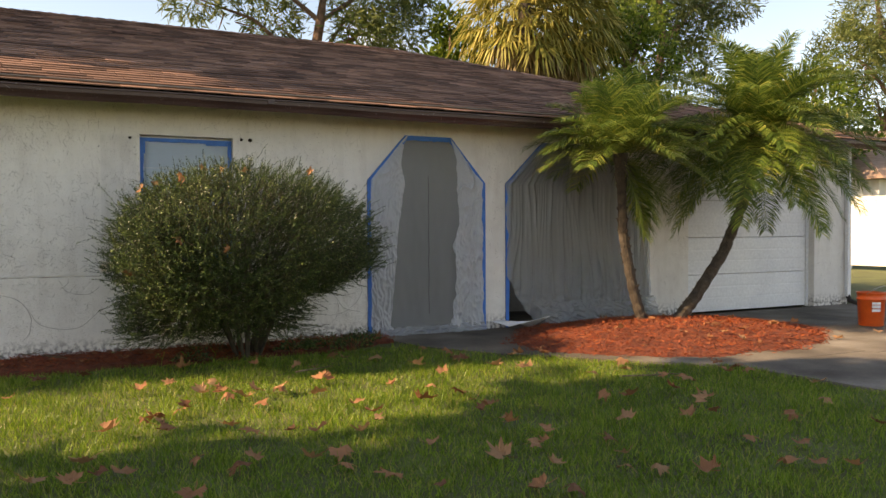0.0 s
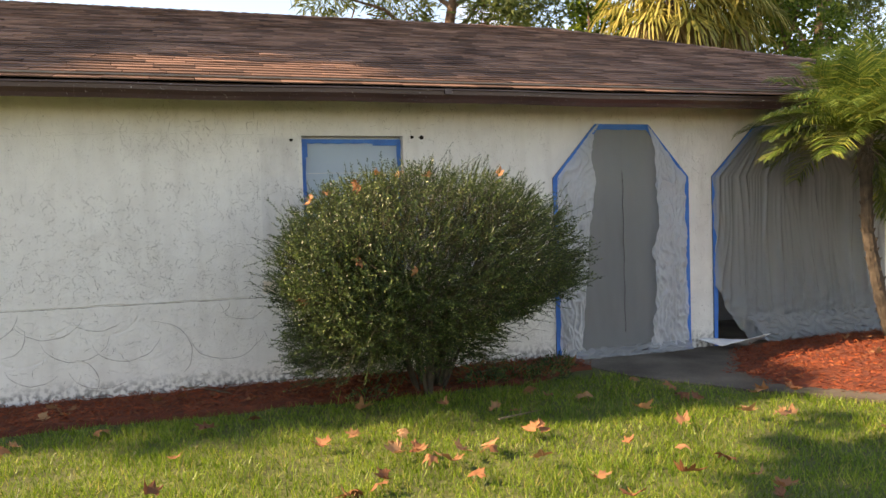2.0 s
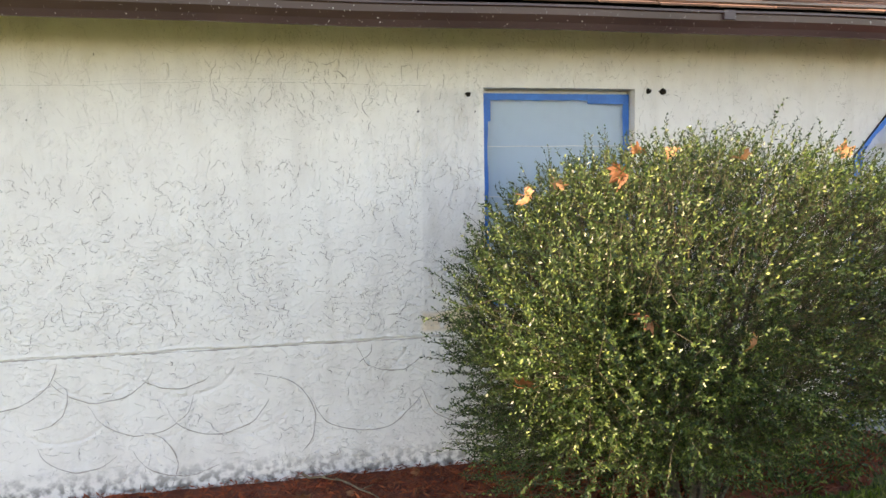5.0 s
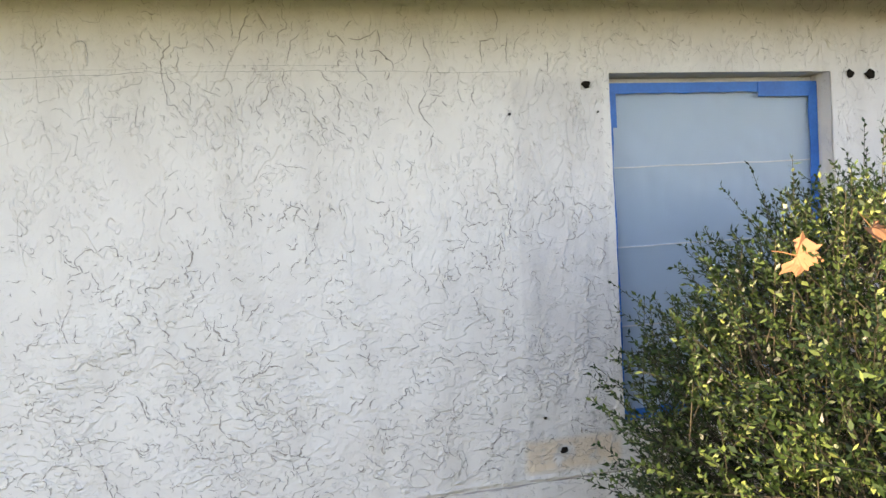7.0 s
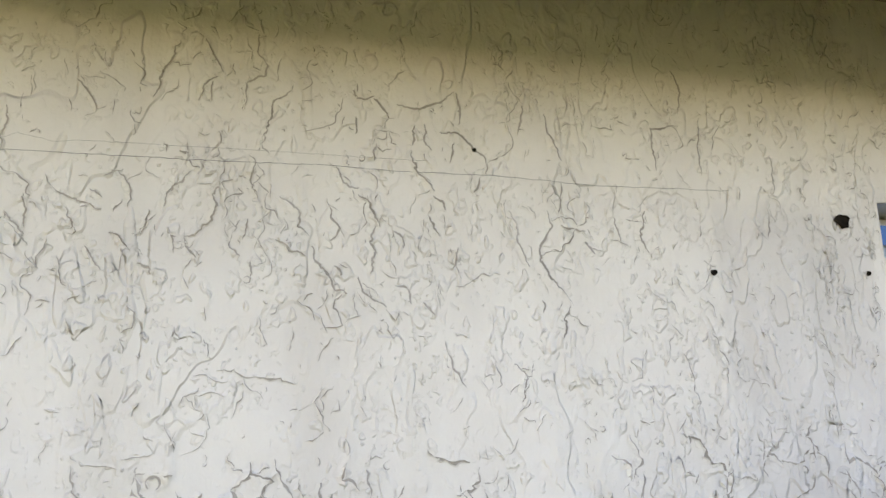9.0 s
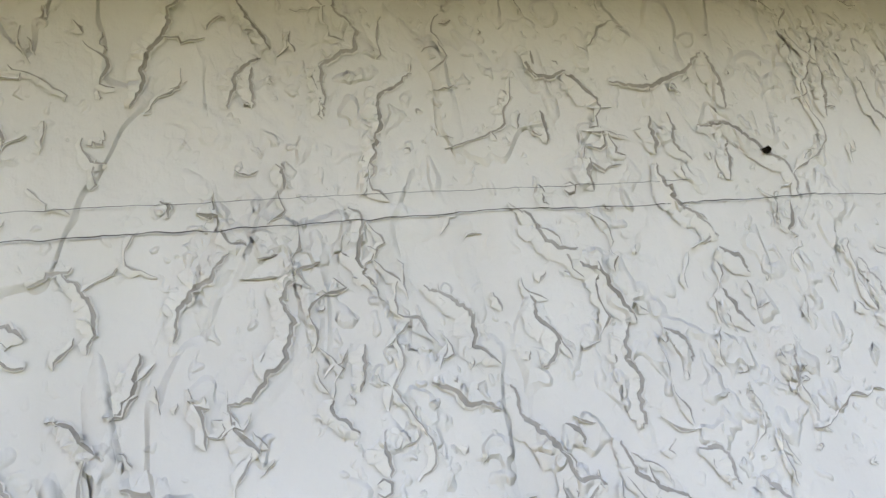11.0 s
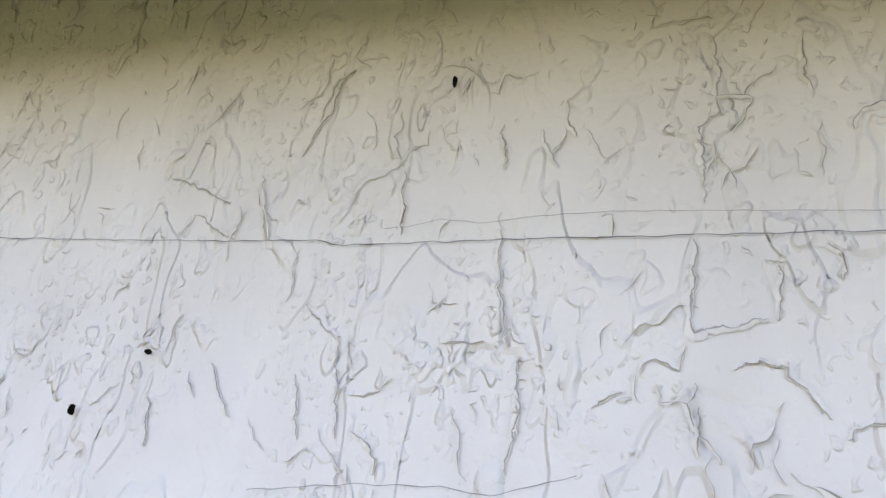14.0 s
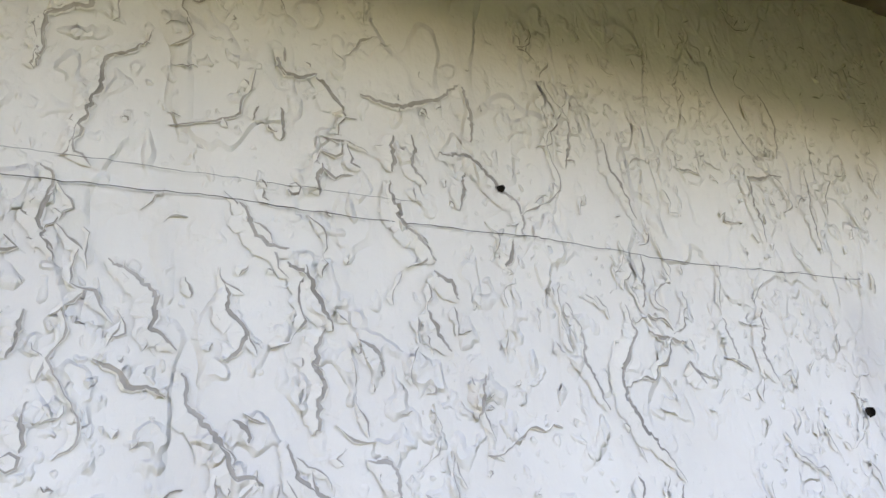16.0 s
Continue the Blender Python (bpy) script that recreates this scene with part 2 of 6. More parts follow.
BUSHLEAF = leaf_material("privet_leaf", [(0, (0.016, 0.034, 0.010)), (0.55, (0.042, 0.080, 0.022)), (0.88, (0.12, 0.18, 0.05)), (1, (0.28, 0.33, 0.11))], 0.40, 0.2)
BUSHTWIG = plain("shrub_twig", (0.035, 0.03, 0.018), (0.085, 0.07, 0.04), 20, 0.9)
TWIG = plain("twig_bark", (0.09, 0.06, 0.035), (0.2, 0.15, 0.09), 20, 0.9)
BARK = plain("palm_bark", (0.04, 0.03, 0.022), (0.11, 0.085, 0.06), 14, 0.95, bump=1.0, dist=0.02)
PINEBARK = plain("pine_bark", (0.10, 0.055, 0.035), (0.25, 0.15, 0.10), 5, 0.95, bump=1.0, dist=0.05)
PALMLEAF = leaf_material("date_palm_leaflet", [(0, (0.06, 0.115, 0.03)), (0.6, (0.14, 0.225, 0.05)), (0.9, (0.30, 0.37, 0.09)), (1, (0.50, 0.46, 0.13))], 0.36, 0.45)
FANLEAF = leaf_material("fan_palm_leaf", [(0, (0.14, 0.16, 0.04)), (0.5, (0.34, 0.31, 0.09)), (1, (0.52, 0.44, 0.15))], 0.5, 0.4)
FANDEAD = leaf_material("dead_palm_leaf", [(0, (0.14, 0.10, 0.05)), (1, (0.30, 0.22, 0.12))], 0.8, 0.1)
TREELEAF = leaf_material("broad_leaf", [(0, (0.05, 0.10, 0.015)), (0.6, (0.12, 0.19, 0.03)), (1, (0.26, 0.33, 0.06))], 0.5, 0.5)
NEEDLE = leaf_material("pine_needle", [(0, (0.06, 0.095, 0.03)), (0.6, (0.13, 0.17, 0.05)), (1, (0.24, 0.26, 0.09))], 0.6, 0.3)
TAPE = plain("blue_masking_tape", (0.003, 0.125, 0.44), (0.006, 0.18, 0.58), 9, 0.5, bump=0.3, dist=0.002)
FILM = film_material("milky_plastic_sheet", (0.84, 0.86, 0.90), 0.34, 0.18)
FILMDARK = film_material("smoky_plastic_sheet", (0.56, 0.58, 0.60), 0.50, 0.2)
FILMWIN = film_material("window_plastic_sheet", (0.66, 0.84, 1.0), 0.27, 0.2)
GARAGE = plain("white_garage_paint", (0.74, 0.75, 0.77), (0.82, 0.83, 0.84), 3, 0.5, bump=0.1)
# dark tone that puts the dimness of enclosed rooms into the wall colour
DARKROOM = plain("dim_interior_tone", (0.16, 0.15, 0.14), (0.22, 0.21, 0.20), 2, 0.9)
DOORPAINT = plain("entry_door_paint", (0.07, 0.065, 0.06), (0.10, 0.095, 0.09), 4, 0.5)
WHITEFRAME = plain("white_aluminium", (0.62, 0.63, 0.64), (0.75, 0.76, 0.77), 5, 0.4, 0.0, 0.1)
BUCKET = plain("orange_plastic", (0.75, 0.10, 0.02), (0.85, 0.14, 0.03), 6, 0.4, bump=0.05)
WHITEPLASTIC = plain("white_plastic", (0.7, 0.7, 0.7), (0.8, 0.8, 0.8), 6, 0.5, bump=0.1)
# dark tone for the trowel lips: crevice shade painted as colour, with some dirt
GRIME_SHADE = plain("plaster_grime_shade", (0.27, 0.24, 0.21), (0.50, 0.46, 0.42), 14, 0.9)
SOFFITPAINT = plain("brown_soffit_paint", (0.20, 0.165, 0.135), (0.28, 0.235, 0.19), 4, 0.7)
CRACK = plain("crack_dirt", (0.03, 0.026, 0.022), (0.07, 0.06, 0.05), 30, 1.0)
FENCE = plain("white_vinyl", (0.72, 0.68, 0.6), (0.8, 0.77, 0.7), 2, 0.5, bump=0.05)
METAL = plain("galvanised_wire", (0.3, 0.3, 0.3), (0.5, 0.5, 0.5), 20, 0.4, 0.8)
BLACK = plain("blackened_hole", (0.008, 0.007, 0.006), (0.03, 0.025, 0.02), 40, 1.0, spec=0.05)
ROOFFAR = plain("far_shingle", (0.22, 0.14, 0.10), (0.34, 0.23, 0.17), 2, 0.95, stretch=(1, 1, 8))
m_, n_, l_, p_ = material("window_glass", 0.05, 0, 0.5)
p_.inputs["Base Color"].default_value = (0.10, 0.12, 0.13, 1)
tr_, mx_ = n_.new("ShaderNodeBsdfTransparent"), n_.new("ShaderNodeMixShader")
mx_.inputs["Fac"].default_value = 0.75
l_.new(p_.outputs["BSDF"], mx_.inputs[1])
l_.new(tr_.outputs["BSDF"], mx_.inputs[2])
l_.new(mx_.outputs["Shader"], n_["Material Output"].inputs["Surface"])
GLASS = m_


# ---- mesh helpers ----
def link_mesh(name, me, mat, parent=None, label=""):
    me.materials.append(mat)
    ob = new(name, me)
    if parent is not None:
        ob.parent = parent
    if label:
        ob["label"] = label
    return ob


def part(name, bm, mat, parent=None, label="", smooth=False):
    me = bpy.data.meshes.new(name)
    bm.to_mesh(me)
    bm.free()
    if smooth:
        me.polygons.foreach_set("use_smooth", [True] * len(me.polygons))
    return link_mesh(name, me, mat, parent, label)


def arrays(name, verts, faces, mat, parent=None, label="", smooth=False):
    """A mesh from numpy arrays: verts (n,3) and faces (m,k) with k 3 or 4."""
    me = bpy.data.meshes.new(name)
    verts = np.asarray(verts, dtype=np.float32)
    faces = np.asarray(faces, dtype=np.int32)
    k = faces.shape[1]
    me.vertices.add(len(verts))
    me.vertices.foreach_set("co", verts.ravel())
    me.loops.add(faces.size)
    me.loops.foreach_set("vertex_index", faces.ravel())
    me.polygons.add(len(faces))
    me.polygons.foreach_set("loop_start", np.arange(0, faces.size, k, dtype=np.int32))
    me.polygons.foreach_set("use_smooth", np.full(len(faces), smooth))
    me.update(calc_edges=True)
    return link_mesh(name, me, mat, parent, label)


def thing(name, at=(0, 0, 0), label="", category="", group="", kind=""):
    ob = new(name)
    ob.empty_display_size = 0.1
    ob.matrix_basis = Matrix.Translation(at)
    return tagged(ob, label, category, group, kind)


def add_box(bm, x0, x1, y0, y1, z0, z1, bevel=0.0):
    vs = [bm.verts.new((x, y, z)) for x in (x0, x1) for y in (y0, y1) for z in (z0, z1)]
    fs = [bm.faces.new([vs[i] for i in q]) for q in ((0, 1, 3, 2), (4, 6, 7, 5), (0, 4, 5, 1), (2, 3, 7, 6), (0, 2, 6, 4), (1, 5, 7, 3))]
    if bevel:
        es = list({e for f in fs for e in f.edges})
        bmesh.ops.bevel(bm, geom=es, offset=bevel, segments=2, affect="EDGES", profile=0.5)


def box(name, x0, x1, y0, y1, z0, z1, mat, parent=None, label="", bevel=0.0):
    bm = bmesh.new()
    add_box(bm, x0, x1, y0, y1, z0, z1, bevel)
    return part(name, bm, mat, parent, label)


def add_prism(bm, poly, y0, y1):
    """A polygon in x and z, from y0 to y1."""
    a = [bm.verts.new((x, y0, z)) for x, z in poly]
    b = [bm.verts.new((x, y1, z)) for x, z in poly]
    bm.faces.new(a)
    bm.faces.new(b[::-1])
    for i in range(len(poly)):
        j = (i + 1) % len(poly)
        bm.faces.new((a[j], a[i], b[i], b[j]))


def add_slab(bm, poly, z0, z1):
    """A polygon in x and y, from z0 to z1."""
    a = [bm.verts.new((x, y, z0)) for x, y in poly]
    b = [bm.verts.new((x, y, z1)) for x, y in poly]
    bm.faces.new(a[::-1])
    bm.faces.new(b)
    for i in range(len(poly)):
        j = (i + 1) % len(poly)
        bm.faces.new((a[i], a[j], b[j], b[i]))


def add_tube(bm, pts, radii, sides=8):
    """A tapered tube along points."""
    rings = []
    for i, pnt in enumerate(pts):
        a, b = Vector(pts[max(i - 1, 0)]), Vector(pts[min(i + 1, len(pts) - 1)])
        q = (b - a).to_track_quat("Z", "Y")
        r = radii[i] if isinstance(radii, (list, tuple)) else radii
        rings.append([bm.verts.new(Vector(pnt) + q @ Vector((r * math.cos(2 * math.pi * k / sides), r * math.sin(2 * math.pi * k / sides), 0))) for k in range(sides)])
    for u, v in zip(rings, rings[1:]):
        for k in range(sides):
            bm.faces.new((u[k], u[(k + 1) % sides], v[(k + 1) % sides], v[k]))
    bm.faces.new(rings[0][::-1])
    bm.faces.new(rings[-1])


def hash2(i, j, seed):
    v = np.sin(i * 127.1 + j * 311.7 + seed * 74.7) * 43758.5453
    return v - np.floor(v)


def field(x, y, seed=0):
    """Smooth gradient noise about -1 to 1, on arrays."""
    xi, yi = np.floor(x), np.floor(y)
    xf, yf = x - xi, y - yi
    u, v = xf * xf * xf * (xf * (xf * 6 - 15) + 10), yf * yf * yf * (yf * (yf * 6 - 15) + 10)

    def g(dx, dy):
        a = hash2(xi + dx, yi + dy, seed) * 2 * np.pi
        return np.cos(a) * (xf - dx) + np.sin(a) * (yf - dy)

    return 1.5 * ((g(0, 0) * (1 - u) + g(1, 0) * u) * (1 - v) + (g(0, 1) * (1 - u) + g(1, 1) * u) * v)


def step(a, b, x):
    t = np.clip((x - a) / (b - a), 0, 1)
    return t * t * (3 - 2 * t)


# ---- the house ----
SOFFIT = 2.42
GROOVE = 0.735
WIN = (0.0, 0.856, 0.845, 2.034)
ARCH1 = [(2.237, 0.0), (2.237, 1.655), (2.674, 2.15), (3.231, 2.15), (3.664, 1.655), (3.664, 0.0)]
ARCH2 = [(3.93, 0.0), (3.93, 1.655), (4.43, 2.145), (5.55, 2.145), (6.05, 1.655), (6.05, 0.0)]
GAR = (6.72, 9.13, 2.02)
XL, XR = -9.5, 9.85

wall_front = tagged(new("wall_front"), "off-white painted stucco front wall with trowel marks", "wall", kind="structure")


def wall_core():
    bm = bmesh.new()
    y0, y1 = 0.0, 0.2
    for x0, x1, z0, z1 in ((XL, 0, 0, SOFFIT), (0, WIN[1], 0, WIN[2]), (0, WIN[1], WIN[3], SOFFIT), (WIN[1], 2.237, 0, SOFFIT),
                           (3.664, 3.93, 0, SOFFIT), (6.05, GAR[0], 0, SOFFIT), (GAR[0], GAR[1], GAR[2], SOFFIT), (GAR[1], XR, 0, SOFFIT)):
        add_box(bm, x0, x1, y0, y1, z0 - 0.3 if z0 == 0 else z0, z1)
    for a in (ARCH1, ARCH2):
        x0, x1, top, mid = a[0][0], a[-1][0], a[2][1], a[1][1]
        add_box(bm, x0, x1, y0, y1, top, SOFFIT)
        add_prism(bm, [(x0, mid), (a[2][0], top), (x0, top)], y0, y1)
        add_prism(bm, [(x1, mid), (x1, top), (a[3][0], top)], y0, y1)
    return part("wall_core", bm, STUCCO, wall_front)


wall_core()

STROKES = []


def stroke(*pts, h=0.0035, w=0.006):
    """A raised trowel lip along points of the wall (x, z)."""
    STROKES.append((pts, h, w))


stroke((-1.398, 2.16), (-1.39, 2.139), (-1.377, 2.125), (-1.366, 2.11))
stroke((-1.343, 2.155), (-1.343, 2.134), (-1.345, 2.12), (-1.361, 2.107), (-1.364, 2.09), (-1.373, 2.077), (-1.37, 2.062), (-1.372, 2.046), (-1.37, 2.03), (-1.369, 2.017), (-1.36, 2.017), w=0.0075)
stroke((-1.324, 2.103), (-1.324, 2.084), (-1.329, 2.067), (-1.327, 2.048))
stroke((-1.344, 2.097), (-1.342, 2.084))
stroke((-1.356, 2.048), (-1.354, 2.03), (-1.344, 2.019), (-1.335, 2.004), (-1.343, 1.996), (-1.35, 1.982))
stroke((-1.373, 2.02), (-1.365, 2.007), (-1.362, 1.988), (-1.362, 1.969), (-1.36, 1.954), (-1.341, 1.951), (-1.33, 1.931), (-1.321, 1.921), (-1.307, 1.916), w=0.0075)
stroke((-1.32, 1.971), (-1.311, 1.954), (-1.303, 1.946), (-1.295, 1.933))
stroke((-1.3, 1.995), (-1.299, 1.976), (-1.299, 1.953))
stroke((-1.692, 2.197), (-1.685, 2.165), (-1.683, 2.129), (-1.695, 2.118), (-1.69, 2.094), (-1.687, 2.059), w=0.0075)
stroke((-1.691, 2.033), (-1.692, 2.004), (-1.69, 1.977), (-1.688, 1.968), (-1.665, 1.97), (-1.644, 1.98), w=0.0075)
stroke((-1.639, 2.015), (-1.636, 1.995), (-1.638, 1.978))
stroke((-1.611, 2.031), (-1.603, 2.021), (-1.601, 2.005))
stroke((-1.562, 2.012), (-1.561, 1.989), (-1.564, 1.966), (-1.562, 1.947), (-1.563, 1.929))
stroke((-1.438, 1.96), (-1.441, 1.943), (-1.446, 1.928), (-1.449, 1.897))
stroke((-1.419, 1.956), (-1.424, 1.938), (-1.427, 1.92))
stroke((-1.512, 1.996), (-1.487, 1.998), (-1.465, 2.009), (-1.43, 2.016), (-1.422, 2.028), (-1.428, 2.039), w=0.0075)
stroke((-1.662, 1.945), (-1.645, 1.952), (-1.632, 1.949), (-1.618, 1.932), (-1.606, 1.922))
stroke((-1.598, 1.91), (-1.584, 1.921), (-1.563, 1.927))
stroke((-1.473, 2.116), (-1.481, 2.092), (-1.492, 2.073), (-1.506, 2.068))
stroke((-1.535, 1.94), (-1.52, 1.925), (-1.499, 1.924), (-1.478, 1.922), (-1.476, 1.908))
stroke((-1.576, 2.197), (-1.56, 2.186), (-1.526, 2.184))
stroke((-1.461, 1.946), (-1.463, 1.928), (-1.466, 1.913))
stroke((-1.382, 1.924), (-1.372, 1.924), (-1.372, 1.907))
stroke((-1.596, 2.111), (-1.591, 2.125), (-1.57, 2.133), (-1.562, 2.125), (-1.558, 2.093), (-1.559, 2.068), (-1.563, 2.064), w=0.0075)
stroke((-1.319, 1.972), (-1.306, 1.954), (-1.297, 1.946))
stroke((-0.231, 2.004), (-0.239, 1.965))
stroke((-0.783, 1.797), (-0.774, 1.769), (-0.761, 1.751))
stroke((-0.21, 2.104), (-0.216, 2.037))
stroke((-0.688, 1.778), (-0.671, 1.76), (-0.68, 1.727))
stroke((-2.066, 2.086), (-2.041, 2.025))
stroke((-1.988, 1.972), (-1.963, 1.952), (-1.948, 1.945))
stroke((-1.828, 2.016), (-1.823, 1.987), (-1.812, 1.947))
stroke((-1.802, 1.941), (-1.8, 1.914), (-1.796, 1.886))
stroke((-1.682, 1.919), (-1.679, 1.889))
stroke((-1.994, 2.186), (-2.011, 2.178), (-2.017, 2.145))
stroke((-1.628, 2.191), (-1.628, 2.162), (-1.621, 2.144))
stroke((-1.128, 2.207), (-1.145, 2.171), (-1.158, 2.13), h=0.0045, w=0.0072)
stroke((-1.096, 2.214), (-1.085, 2.187), (-1.074, 2.168))
stroke((-1.08, 2.163), (-1.099, 2.15), (-1.104, 2.126))
stroke((-1.088, 2.155), (-1.091, 2.126))
stroke((-1.029, 2.228), (-1.029, 2.2), (-1.02, 2.185), (-1.021, 2.17), (-1.046, 2.155), (-1.048, 2.119), h=0.0045, w=0.0072)
stroke((-1.247, 2.144), (-1.229, 2.119), (-1.226, 2.104), h=0.0045, w=0.0072)
stroke((-1.146, 2.065), (-1.143, 2.055))
stroke((-1.127, 2.058), (-1.114, 2.055), h=0.0045, w=0.0072)
stroke((-1.115, 2.048), (-1.112, 2.036), (-1.101, 2.036))
stroke((-1.111, 2.032), (-1.129, 2.013), (-1.141, 1.999), (-1.144, 1.983), h=0.0045, w=0.0072)
stroke((-1.061, 2.023), (-1.08, 2.016), (-1.085, 2.002), (-1.083, 1.982), (-1.088, 1.969), (-1.108, 1.95), (-1.12, 1.944), h=0.0045, w=0.0072)
stroke((-1.266, 2.0), (-1.24, 1.988), (-1.213, 1.978))
stroke((-1.197, 2.027), (-1.185, 2.01), (-1.183, 1.994), (-1.185, 1.98))
stroke((-1.23, 2.003), (-1.218, 1.992), h=0.0045, w=0.0072)
stroke((-1.202, 1.948), (-1.184, 1.931), h=0.0045, w=0.0072)
stroke((-1.161, 1.979), (-1.166, 1.958), (-1.177, 1.946))
stroke((-1.121, 1.944), (-1.117, 1.932), (-1.104, 1.919), h=0.0045, w=0.0072)
stroke((-1.042, 1.972), (-1.048, 1.946))
stroke((-1.064, 1.943), (-1.064, 1.932), (-1.054, 1.924))
stroke((-1.253, 1.976), (-1.247, 1.965), (-1.248, 1.952))
stroke((-1.233, 1.93), (-1.224, 1.914), (-1.215, 1.901))
stroke((-1.173, 1.913), (-1.159, 1.909), (-1.155, 1.9), h=0.0045, w=0.0072)
stroke((-1.079, 2.088), (-1.076, 2.069))
stroke((-1.214, 2.021), (-1.193, 2.031))
stroke((-1.04, 1.917), (-1.039, 1.896), h=0.0045, w=0.0072)
stroke((-1.022, 2.174), (-1.045, 2.156), (-1.05, 2.143), (-1.048, 2.118))
stroke((-0.984, 2.152), (-1.012, 2.133), (-1.013, 2.11), (-1.022, 2.083), (-1.028, 2.061))
stroke((-1.04, 2.057), (-1.033, 2.047), (-1.041, 2.023), (-1.031, 2.0))
stroke((-0.929, 2.047), (-0.918, 2.024), (-0.908, 2.018), (-0.897, 2.019))
stroke((-0.899, 2.008), (-0.886, 1.999), (-0.875, 1.976), (-0.872, 1.968), h=0.0045, w=0.0072)
stroke((-0.876, 1.967), (-0.886, 1.944), (-0.879, 1.93), (-0.886, 1.9), h=0.0045, w=0.0072)
stroke((-0.901, 1.897), (-0.897, 1.876), (-0.881, 1.864), (-0.864, 1.857))
stroke((-0.939, 1.994), (-0.935, 1.974), (-0.925, 1.959), (-0.939, 1.944))
stroke((-0.962, 1.936), (-0.959, 1.917), (-0.942, 1.897), (-0.932, 1.878), (-0.916, 1.873), h=0.0045, w=0.0072)
stroke((-1.002, 2.002), (-0.979, 1.985), (-0.978, 1.964), (-0.964, 1.95))
stroke((-1.006, 1.945), (-0.989, 1.934), (-0.969, 1.926))
stroke((-0.821, 2.074), (-0.82, 2.048), (-0.804, 2.031), (-0.79, 2.018), h=0.0045, w=0.0072)
stroke((-0.792, 2.01), (-0.774, 1.992), h=0.0045, w=0.0072)
stroke((-0.817, 2.112), (-0.821, 2.083))
stroke((-0.801, 2.115), (-0.802, 2.083), (-0.792, 2.076))
stroke((-0.752, 2.168), (-0.749, 2.141), (-0.748, 2.119), h=0.0045, w=0.0072)
stroke((-0.779, 2.104), (-0.751, 2.104), (-0.732, 2.083), (-0.712, 2.069), (-0.713, 2.046), h=0.0045, w=0.0072)
stroke((-0.722, 2.042), (-0.731, 2.019))
stroke((-0.759, 2.093), (-0.766, 2.061))
stroke((-0.84, 2.142), (-0.812, 2.138), (-0.777, 2.152), (-0.755, 2.168))
stroke((-0.873, 2.149), (-0.863, 2.136), (-0.853, 2.121), h=0.0045, w=0.0072)
stroke((-0.9, 2.159), (-0.895, 2.148), (-0.873, 2.15))
stroke((-0.801, 1.982), (-0.794, 1.965), (-0.786, 1.954), h=0.0045, w=0.0072)
stroke((-0.853, 1.959), (-0.84, 1.949), (-0.839, 1.936))
stroke((-0.76, 1.939), (-0.77, 1.909))
stroke((-0.682, 1.993), (-0.672, 1.977), (-0.671, 1.95), (-0.656, 1.915))
stroke((-0.621, 1.996), (-0.616, 1.973), (-0.638, 1.943), (-0.638, 1.922), (-0.622, 1.895), (-0.599, 1.871), h=0.0045, w=0.0072)
stroke((-0.594, 1.858), (-0.607, 1.84), (-0.608, 1.812), h=0.0045, w=0.0072)
stroke((-0.615, 2.147), (-0.614, 2.125), (-0.6, 2.099), (-0.592, 2.073))
stroke((-0.649, 2.156), (-0.659, 2.111))
stroke((-0.38, 2.145), (-0.432, 2.137), (-0.435, 2.101), (-0.43, 2.067))
stroke((-0.385, 2.238), (-0.371, 2.203), (-0.379, 2.164))
stroke((-0.458, 2.002), (-0.471, 1.962), (-0.458, 1.936), h=0.0045, w=0.0072)
stroke((-0.514, 1.99), (-0.509, 1.965), (-0.507, 1.95))
stroke((-0.593, 2.04), (-0.604, 1.995))
stroke((-0.639, 1.864), (-0.638, 1.848), h=0.0045, w=0.0072)
stroke((-0.342, 2.159), (-0.352, 2.102), (-0.348, 2.066))
stroke((-0.852, 1.885), (-0.834, 1.879), (-0.831, 1.861))
stroke((-0.815, 1.862), (-0.799, 1.846), h=0.0045, w=0.0072)
stroke((-0.6, 1.976), (-0.563, 1.969))
stroke((-0.565, 1.95), (-0.549, 1.933), h=0.0045, w=0.0072)
stroke((-0.899, 2.119), (-0.899, 2.096))
stroke((-0.872, 2.083), (-0.876, 2.058))
stroke((-0.933, 1.912), (-0.922, 1.897))
stroke((-1.828, 2.017), (-1.825, 1.986), (-1.816, 1.953))
stroke((-1.802, 1.934), (-1.799, 1.899), (-1.801, 1.858))
stroke((-1.988, 1.97), (-1.949, 1.943))
stroke((-2.169, 2.084), (-2.135, 2.075), (-2.09, 2.057), h=0.0045, w=0.0072)
stroke((-2.125, 2.046), (-2.075, 2.022))
stroke((-2.059, 2.068), (-2.043, 2.021))
stroke((-1.843, 2.126), (-1.835, 2.086))
stroke((-1.81, 2.12), (-1.796, 2.086))
stroke((-1.923, 2.088), (-1.914, 2.031))
stroke((-1.924, 1.874), (-1.903, 1.867), (-1.898, 1.846))
stroke((-1.75, 1.912), (-1.728, 1.925))
stroke((-1.951, 1.943), (-1.934, 1.867))
stroke((-2.004, 2.186), (-2.007, 2.151), (-2.029, 2.101))
stroke((-1.793, 2.129), (-1.783, 2.114))
stroke((-2.067, 1.915), (-2.035, 1.872))
stroke((-2.121, 1.881), (-2.109, 1.841))
stroke((-1.982, 1.913), (-1.966, 1.863))


